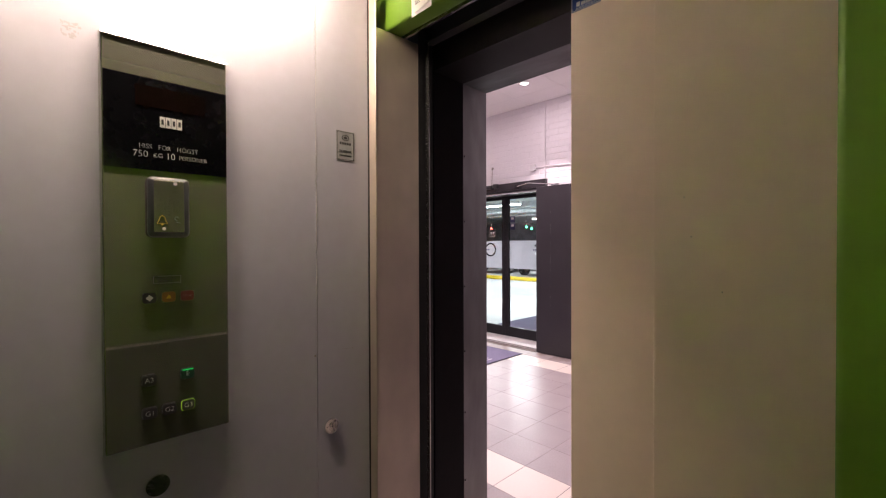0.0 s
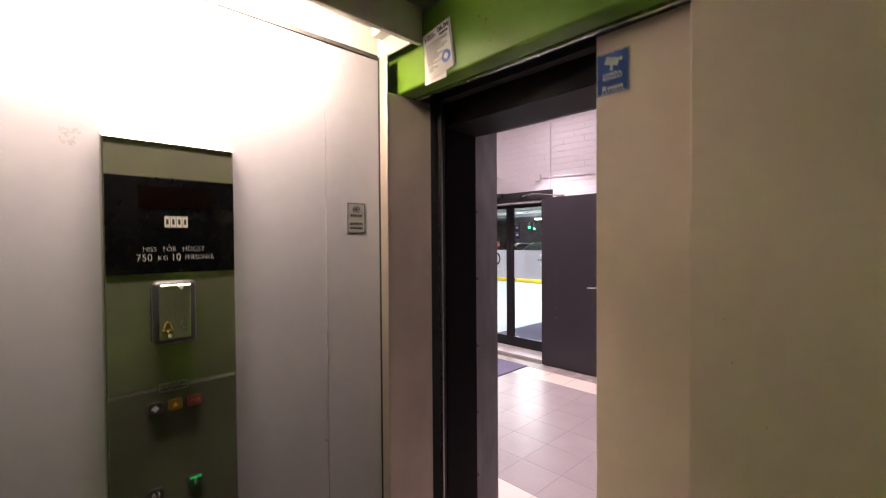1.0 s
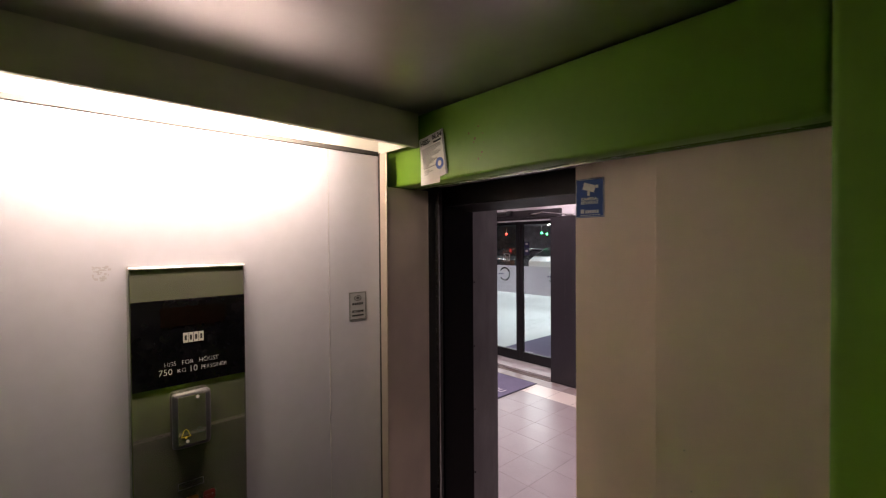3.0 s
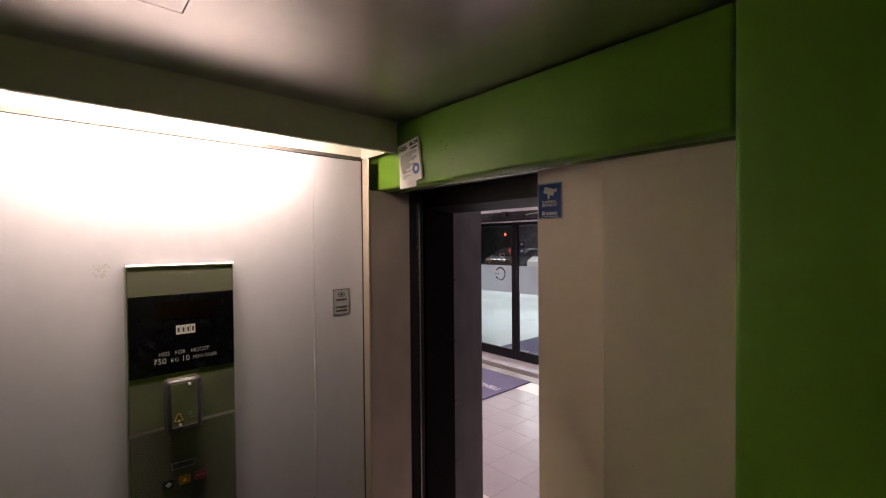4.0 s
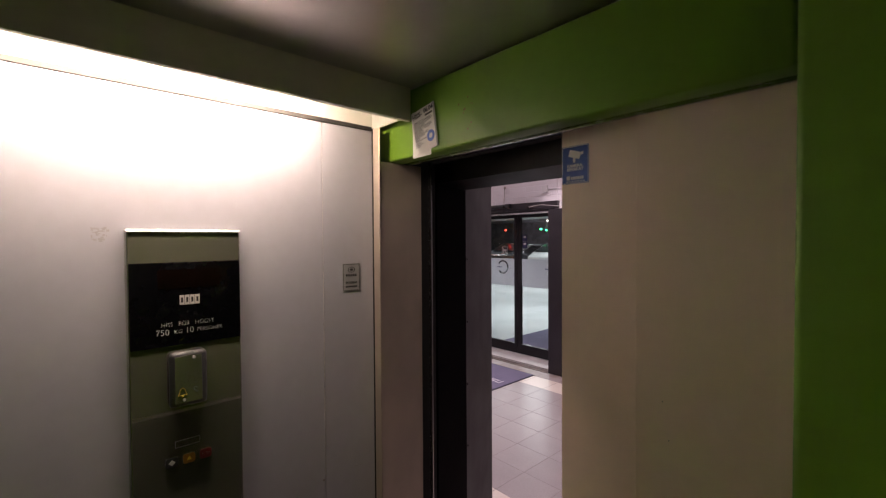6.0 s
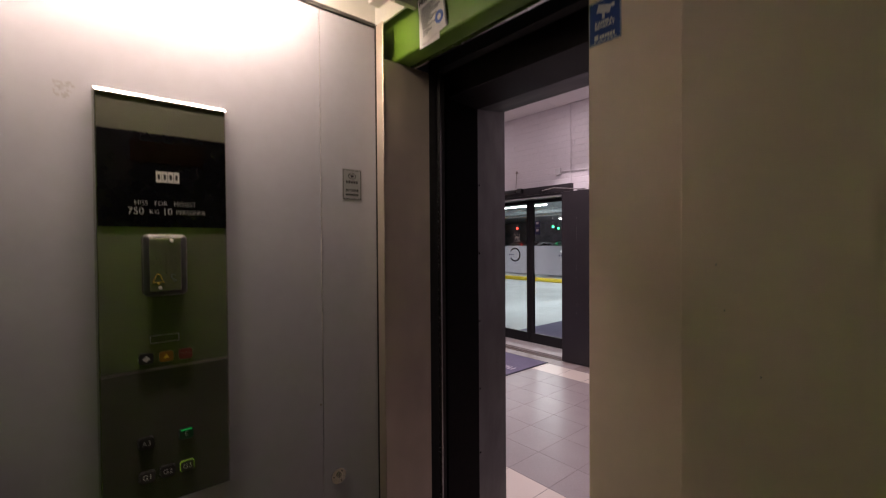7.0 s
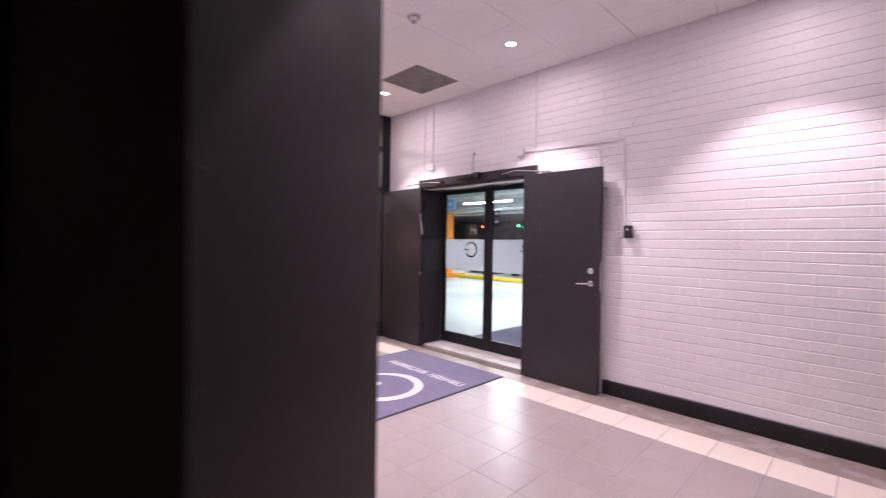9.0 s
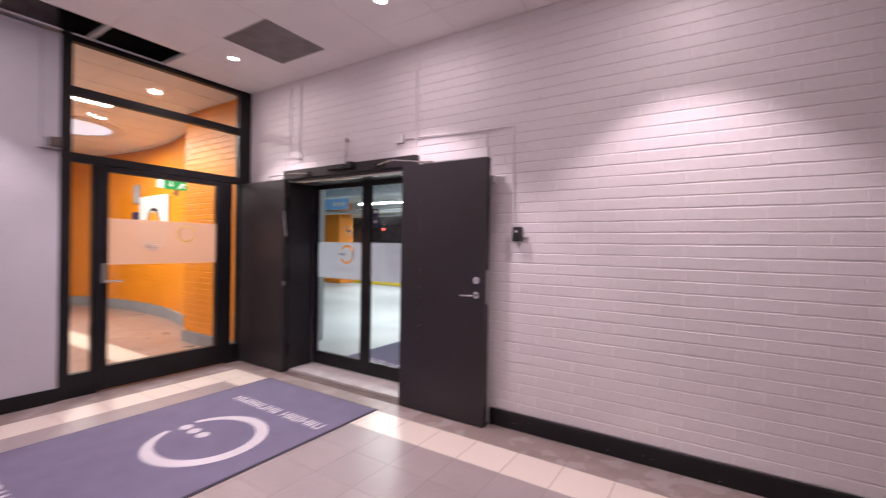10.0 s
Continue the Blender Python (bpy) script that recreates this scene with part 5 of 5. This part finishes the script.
    bm = B(-5.4848, -5.4842, 3.405, 3.475, 2.025, 2.13)
    bm2 = bmesh.new()
    prism(bm2, [(-0.03, 0.0), (0.03, 0.0), (0.0, -0.03)], 0, 0.0006)
    box(bm2, -0.009, 0.009, 0.0, 0.038, 0, 0.0006)
    bm2.transform(Matrix(((0, 0, 1, -5.4848), (1, 0, 0, 3.56), (0, 1, 0, 2.075), (0, 0, 0, 1))))
    part("pictogram", bm, M_SIGNWHITE, t)
    part("arrow", bm2, M_SIGNWHITE, t, "white down arrow")
    bm = C((-5.4845, 3.665, 2.06), (-5.4845, 3.70, 2.10), 0.008, 8)
    cyl(bm, (-5.4845, 3.665, 2.06), (-5.4845, 3.64, 2.035), 0.007, 8)
    cyl(bm, (-5.4845, 3.675, 2.068), (-5.4845, 3.705, 2.045), 0.007, 8)
    cyl(bm, (-5.4845, 3.69, 2.09), (-5.4845, 3.72, 2.085), 0.006, 8)
    part("figure", bm, M_SIGNWHITE, t, "plain running pictogram")
    part("tag", B(-5.502, -5.498, 3.60, 3.655, 1.945, 2.0195), M_PAPER, t, "white hanging tag")
    part("hanger", C((-5.5, 3.57, 2.135), (-5.5, 3.57, CEIL + 0.004), 0.0015, 6), M_STONE, t)

    # painted sign and plaques on the curved wall
    def on_curve(x, z, out=0.012):
        a = math.acos((x - ARC_X) / ARC_R)
        r = ARC_R - out
        return Matrix.Translation((ARC_X + r * math.cos(a), ARC_Y + r * math.sin(a), z)) @ Matrix.Rotation(a - math.pi / 2, 4, "Z") @ on_front(0, 0)
    t = thing("wall_sign", (-8.62, ARC_Y + 6.97, 1.25), "white square sign with an orange and black arch", "sign")
    m = on_curve(-8.62, 1.72, 0.05)
    bm = B(-0.62, 0.62, -0.46, 0.50, 0.0, 0.02)
    bm.transform(m)
    s = part("board", bm, M_PAPER, t)
    for r0, r1, mt in ((0.27, 0.33, M_INK), (0.10, 0.25, M_COLUMN)):
        bm = bmesh.new()
        disc_ring(bm, (0.04, -0.05), r0, r1, 0.021, 0.023, 0, 180, 30)
        box(bm, 0.04 - r1, 0.04 - r0, -0.44, -0.05, 0.021, 0.023)
        box(bm, 0.04 + r0, 0.04 + r1, -0.44, -0.05, 0.021, 0.023)
        bm.transform(m)
        part("arch", bm, mt, s)
    for x, z, w, h, mt, lb in ((-9.42, 1.78, 0.13, 0.16, M_NAVY, "small navy blue wall plaque"), (-9.40, 2.29, 0.11, 0.18, M_STONE, "small grey metal wall plaque")):
        t = thing("wall_plaque", (x, 4.6, z - h), lb, "plaque")
        bm = B(-w, w, -h, h, 0.0, 0.012, bevel=0.002)
        bm.transform(on_curve(x, z, 0.02))
        s = part("plate", bm, mt, t)
        bm = bmesh.new()
        for k in range(3):
            box(bm, -w * 0.6, w * (0.6 - 0.2 * k), -h * 0.1 - k * h * 0.28, -h * 0.1 - k * h * 0.28 + h * 0.1, 0.0125, 0.014)
        bm.transform(on_curve(x, z, 0.02))
        part("text_bar", bm, M_PRINT, s)
    return wall, curved


# ---- beyond the entrance: the parking garage ----
def car(x, y, paint, label, turn=0.0):
    t = thing("car", (x, y, 0.0), label, "car", "parked cars")
    side = [(-2.1, 0.35), (2.1, 0.35), (2.15, 0.62), (2.05, 0.80), (1.15, 0.95), (0.45, 1.38), (-0.85, 1.46), (-1.75, 1.12), (-2.12, 0.95)]
    bm = prism(bmesh.new(), side, -0.86, 0.86)
    bmesh.ops.bevel(bm, geom=list(bm.edges), offset=0.06, segments=2, profile=0.5, affect="EDGES")
    m = Matrix.Translation((x, y, 0)) @ Matrix.Rotation(radians(turn), 4, "Z") @ Matrix(((1, 0, 0, 0), (0, 0, -1, 0), (0, 1, 0, 0), (0, 0, 0, 1)))
    bm.transform(m)
    part("body", bm, paint, t, smooth=True)
    for s in (-1, 1):
        bm = prism(bmesh.new(), [(1.0, 0.97), (0.42, 1.31), (-0.80, 1.39), (-1.55, 1.07)], 0.0, 0.012)
        bm.transform(m @ Matrix.Translation((0, 0, 0.858 if s > 0 else -0.87)))
        part("side_window", bm, M_BLACKPLATE, t)
    bm = prism(bmesh.new(), [(-1.74, 1.135), (-0.90, 1.452), (-0.93, 1.475), (-1.78, 1.15)], -0.72, 0.72)
    bm.transform(m)
    part("rear_window", bm, M_BLACKPLATE, t)
    for wx in (-1.32, 1.32):
        for wz in (-0.80, 0.80):
            a, b = m @ Vector((wx, 0.32, wz - 0.1)), m @ Vector((wx, 0.32, wz + 0.1))
            wheel = part("wheel", C(a, b, 0.32, 24), M_TYRE, t, smooth=True)
            part("rim", C(m @ Vector((wx, 0.32, wz - 0.105)), m @ Vector((wx, 0.32, wz + 0.105)), 0.2, 20), M_STEEL, wheel)


def garage():
    structure("floor_garage", box(B(-26.0, 12.0, 5.19, 34.0, -0.04, 0.0), WALL_W - 0.07, 12.0, 4.36, 5.19, -0.04, 0.0), M_CONCRETE, "light grey sealed concrete garage floor", "floor")
    structure("ceiling_garage", box(B(-26.0, 12.0, 5.19, 34.0, 2.95, 3.1), WALL_W - 0.07, 12.0, 4.36, 5.19, 2.95, 3.1), M_GARAGECEIL, "grey concrete garage ceiling", "ceiling")
    structure("wall_garage_far", B(-26.0, 12.0, 26.0, 26.2, 0.0, 2.95), M_GARAGEWALL, "dark far wall of the garage")
    structure("wall_garage_side", B(-26.2, -26.0, 5.10, 26.2, 0.0, 2.95), M_GARAGEWALL, "dark side wall of the garage")
    structure("wall_garage_end", B(12.0, 12.2, 4.36, 26.2, 0.0, 2.95), M_GARAGEWALL, "dark end wall of the garage")
    structure("wall_garage_near", B(-26.0, WALL_W - 0.07, 5.10, 5.18, 0.0, 2.95), M_CONCRETE, "concrete wall beside the entrance")
    bm = bmesh.new()
    for y in (7.0, 9.2, 12.6, 15.5):
        box(bm, -26.0, 12.0, y, y + 0.35, 2.71, 2.95)
    structure("ceiling_beams", bm, M_GARAGECEIL, "concrete beams under the garage ceiling", "ceiling")
    for x, y in ((-8.0, 10.4), (-8.0, 14.5), (-4.6, 7.4), (-10.5, 17.5), (-13.5, 14.2), (-2.0, 10.4)):
        t = thing("strip_light", (x, y, 2.58), "long lit fluorescent strip light in the garage", "lamp", "garage strip lights")
        part("case", B(x - 0.95, x + 0.95, y - 0.07, y + 0.07, 2.62, 2.70, bevel=0.005), M_WHITEPLASTIC, t)
        for s in (-0.6, 0.6):
            part("hanger", C((x + s, y, 2.70), (x + s, y, 2.951), 0.008, 8), M_STEEL, t)
        part("tube", B(x - 0.93, x + 0.93, y - 0.05, y + 0.05, 2.58, 2.619, bevel=0.01), glow("strip_tube", (0.92, 1.0, 0.98), 16.0) if x == -8.0 and y == 10.4 else bpy.data.materials["strip_tube"], t)
        area_lamp("strip_lamp", (x, y, 2.56), 1.8, 0.15, GARAGE_POWER, (0.93, 0.99, 1.0))
    for x0, x1, y0, y1 in ((-12.35, -11.50, 12.0, 12.6), (-14.6, -13.9, 14.5, 15.1), (-8.9, -8.35, 16.0, 16.5), (-16.0, -15.3, 12.0, 12.6)):
        t = thing("column", ((x0 + x1) / 2, (y0 + y1) / 2, 0.0), "orange painted square concrete column", "column", "garage columns")
        part("shaft", B(x0, x1, y0, y1, 0.0, 2.95, bevel=0.02), M_COLUMN, t)
    bm = B(-12.7, -11.1, 11.7, 12.9, 0.0, 0.14, bevel=0.02)
    solo("kerb", bm, M_COLUMN, "orange painted concrete kerb round the column", "kerb")
    solo("kerb", B(-11.0, -2.0, 12.25, 12.55, 0.0, 0.12, bevel=0.02), M_YELLOW, "yellow painted concrete kerb", "kerb")
    t = thing("direction_sign", (-8.6, 9.0, 2.30), "blue lit parking sign under the ceiling", "sign")
    part("panel", B(-9.1, -8.02, 8.98, 9.03, 2.31, 2.60, bevel=0.005), M_GARAGEBLUE, t)
    bm = bmesh.new()
    for k in range(3):
        box(bm, -8.55 + k * 0.16, -8.43 + k * 0.16, 8.975, 8.979, 2.40, 2.50)
    part("text_bar", bm, M_PRINT, t)
    for x in (-9.0, -8.1):
        part("hanger", C((x, 9.0, 2.60), (x, 9.0, 2.951), 0.01, 8), M_STEEL, t)
    bm = bmesh.new()
    for y, z, r in ((8.3, 2.55, 0.05), (8.5, 2.58, 0.03), (11.5, 2.5, 0.06), (13.4, 2.52, 0.05)):
        cyl(bm, (-25, y, z), (11, y, z), r, 10)
    solo("ceiling_pipes", bm, M_GARAGECEIL, "grey pipes under the garage ceiling", "pipe", kind="structure")
    rnd = random.Random(8)
    for k in range(9):
        x, y = -13.0 + k * 1.15, 15.6 + rnd.random() * 2.5
        t = thing("bay_indicator", (x, y, 2.10), "small coloured parking bay indicator lamp", "lamp", "bay indicators")
        part("bulb", C((x, y, 2.10), (x, y, 2.18), 0.05, 10), M_REDLED if k % 3 == 0 else M_GRNLED, t)
        part("stem", C((x, y, 2.18), (x, y, 2.95), 0.01, 6), M_STEEL, t)
    car(-9.3, 16.2, M_CARWHITE, "white parked hatchback car", 92)
    car(-6.4, 16.4, M_CARDARK, "dark parked hatchback car", 88)
    car(-12.0, 16.6, M_CARDARK, "dark parked hatchback car beside the column", 90)
    t = thing("door_mat", (-2.85, 5.4, 0.0), "blue-purple mat on the garage floor outside", "mat")
    part("carpet", B(-3.62, -2.1, 4.42, 6.35, 0.0005, 0.010, bevel=0.002), M_MAT, t)
    lettering("Välkommen", 0.235, Matrix.Translation((-2.85, 4.75, 0.0104)), M_MATPRINT, t, extrude=0.0003)


wall_north = lobby_shell()
vent()
downlight()
ceiling_bits()
fire_door(-1.283, -2.098, "charcoal steel fire door folded open against the brick wall", True)
fire_door(-4.47, -3.683, "charcoal steel fire door folded open beside the partition", False)
panic_bits()
door_casing()
entrance_doors()
partition()
mat()
conduits()
wall_orange, wall_curved = corridor()
garage()


# ---- bricks and tiles, piece by piece ----
BRICK_L, BRICK_H, JOINT, BUTT = 0.2685, 0.0752, 0.007, 0.0025


def brick_shell(bm, at, length, height, depth, rnd, n=4):
    """The open shell of one painted brick: a flat face with uneven, rounded upper and lower edges."""
    ex, x0, y0, z0 = 0.0016, *at
    xs = [0.0] + [length * (k + rnd.uniform(-0.2, 0.2)) / n for k in range(1, n)] + [length]
    lo = [rnd.uniform(-0.0011, 0.0011) for _ in xs]
    hi = [rnd.uniform(-0.0011, 0.0011) for _ in xs]
    def row(y, inset, k):
        return [bm.verts.new((x0 + min(max(x, inset), length - inset), y0 + y, z)) for x, z in ((x, z0 + f(i)) for i, x in enumerate(xs) for f in (k,))]
    rows = [row(0.012, 0.0, lambda i: lo[i]), row(0.0022 - depth, 0.0, lambda i: lo[i]), row(-depth, ex, lambda i: 0.0026 + lo[i] * 1.4),
            row(-depth, ex, lambda i: height - 0.0030 + hi[i] * 1.4), row(0.0022 - depth, 0.0, lambda i: height + hi[i]), row(0.012, 0.0, lambda i: height + hi[i])]
    for p, q in zip(rows, rows[1:]):
        for i in range(n):
            bm.faces.new((p[i], p[i + 1], q[i + 1], q[i]))
    for i in (0, n):
        r = [w[i] for w in rows]
        bm.faces.new((r[1], r[2], r[3], r[4]) if i else (r[4], r[3], r[2], r[1]))
        bm.faces.new((r[0], r[1], r[4], r[5]) if i else (r[5], r[4], r[1], r[0]))


def brick_mesh(name, length, height, depth, mat, seed):
    bm = bmesh.new()
    brick_shell(bm, (0.0, 0.0, 0.0), length, height, depth, random.Random(seed))
    bmesh.ops.recalc_face_normals(bm, faces=bm.faces)
    return mesh_of(bm, name, mat)


def lay(parent, x0, x1, z0, z1, y, near, mat, rest_name, skip, seed):
    """Courses of half-bond bricks on a wall that faces -y: those inside near are pieces, the others one mesh."""
    rnd = random.Random(seed)
    depths = (0.0026, 0.0030, 0.0034, 0.0028, 0.0032, 0.0037, 0.0030, 0.0033)
    shared = [brick_mesh("brick", BRICK_L - BUTT, BRICK_H - JOINT, d, mat, i) for i, d in enumerate(depths)]
    rest = bmesh.new()
    rows = int((z1 - z0) / BRICK_H) + 1
    base = LOC[parent.name]
    for r in range(rows):
        z = z0 + r * BRICK_H
        h = min(BRICK_H - JOINT, z1 - z)
        if h < 0.015:
            continue
        k = math.floor((x0 - 0.014) / BRICK_L) - 1
        while True:
            x = 0.014 + (0.5 * BRICK_L if r % 2 else 0.0) + k * BRICK_L + rnd.uniform(-0.003, 0.003)
            k += 1
            if x > x1:
                break
            a, b = max(x, x0), min(x + BRICK_L - BUTT, x1)
            for sx0, sx1, sz1 in skip:
                if z + h * 0.5 < sz1:
                    if a < sx0 < b:
                        b = sx0
                    elif a < sx1 < b:
                        a = sx1
                    elif sx0 <= a and b <= sx1:
                        b = a
            if b - a < 0.02:
                continue
            d = rnd.randrange(len(depths))
            whole = b - a > BRICK_L - BUTT - 0.001 and h > BRICK_H - JOINT - 0.001
            if whole and near[0] < a and b < near[1] and near[2] < z < near[3]:
                ob = new("brick", shared[d])
                ob.parent = parent
                ob.location = Vector((a, y, z + rnd.uniform(-0.0012, 0.0012))) - base
                ob.rotation_euler = rnd.uniform(-0.008, 0.008), rnd.uniform(-0.0045, 0.0045), rnd.uniform(-0.002, 0.002)
            else:
                brick_shell(rest, (a, y, z + rnd.uniform(-0.0012, 0.0012)), b - a, h, depths[d], rnd)
    ob = part(rest_name, rest, mat, parent)
    ob["kind"] = "stuff"


lay(wall_north, WALL_W + 0.001, EAST - 0.001, 0.132, CEIL, WALL_N, (-1.45, 1.15, 0.20, 2.15), M_WHITEBRICK, "brickwork", [(OPEN_X0 - 0.06, OPEN_X1 + 0.06, OPEN_Z + 0.09)], 1)
lay(wall_orange, -6.02, WALL_W - 0.09, 0.165, CEIL, WALL_N, (-6.0, -4.6, 0.9, 2.3), M_ORANGE, "brickwork", [], 2)


def curved_bricks():
    bm = bmesh.new()
    for r in range(int((CEIL - 0.19) / BRICK_H)):
        z = 0.195 + r * BRICK_H
        step = BRICK_L / ARC_R
        a = radians(67.3) + (0.5 * step if r % 2 else 0)
        while a < radians(150):
            a0, a1 = a, a + step * 0.965
            ps = [(ARC_X + rr * math.cos(q), ARC_Y + rr * math.sin(q)) for q, rr in ((a0, ARC_R + 0.01), (a1, ARC_R + 0.01), (a1, ARC_R - 0.006), (a0, ARC_R - 0.006))]
            lo = [bm.verts.new((*p, z)) for p in ps]
            hi = [bm.verts.new((*p, z + BRICK_H - JOINT)) for p in ps]
            bm.faces.new(hi)
            bm.faces.new(lo[::-1])
            for i in (1, 2, 3):
                bm.faces.new((lo[i], lo[(i + 1) % 4], hi[(i + 1) % 4], hi[i]))
            a += step
    bmesh.ops.recalc_face_normals(bm, faces=bm.faces)
    ob = part("brickwork", bm, M_ORANGE, wall_curved)
    ob["kind"] = "stuff"


curved_bricks()


def floor_tiles():
    P, G = 0.3065, 0.0034
    bm = B(WALL_W - 0.02, EAST, 0.41, 4.0, -0.06, -0.0008)
    floor = structure("floor_lobby", bm, M_GROUT, "tiled lobby floor with a white border", "floor")
    base = LOC[floor.name]
    meshes = {}
    def tile(x0, x1, y0, y1, mt):
        key = (round(x1 - x0, 3), round(y1 - y0, 3), mt.name)
        if key not in meshes:
            b = bmesh.new()
            w, h, e = x1 - x0, y1 - y0, G / 2
            rings = [[b.verts.new(p) for p in ((i, i, z), (w - i, i, z), (w - i, h - i, z), (i, h - i, z))] for i, z in ((e, -0.012), (e, -0.001), (e + 0.001, 0.0))]
            for lo, hi in zip(rings, rings[1:]):
                for q in range(4):
                    b.faces.new((lo[q], lo[(q + 1) % 4], hi[(q + 1) % 4], hi[q]))
            b.faces.new(rings[2])
            meshes[key] = mesh_of(b, "tile", mt)
        ob = new("tile", meshes[key])
        ob.parent = floor
        ob.location = Vector((x0, y0, 0.0)) - base
    cols = [(-4.488, -4.205, "border"), (-4.205, -3.90, "west"), (-3.90, -3.672, "field")]
    cols += [(0.006 - P * (k + 1), 0.006 - P * k, "field") for k in range(11, -14, -1)]
    ys = [SOUTH + 0.005, 0.885, 1.190] + [1.190 + 0.3085 * (k + 1) for k in range(8)] + [3.967]
    count = 0
    for x0, x1, col in cols:
        x1 = min(x1, EAST - 0.001)
        for j in range(len(ys) - 1):
            y0, y1 = ys[j], ys[j + 1]
            if j == len(ys) - 2 and OPEN_X0 + 0.02 < x0 and x1 < OPEN_X1:
                y1 = 3.85
            if j in (0,) or j == len(ys) - 2 or col == "border":
                mt = M_TILEB if (j == len(ys) - 2 or col == "border") else M_TILE
            elif j == len(ys) - 3 or j == 2 or col == "west":
                mt = M_TILEW
            else:
                mt = M_TILE
            if j == 1:
                mt = M_TILE
            tile(x0, x1, y0, y1, mt)


floor_tiles()
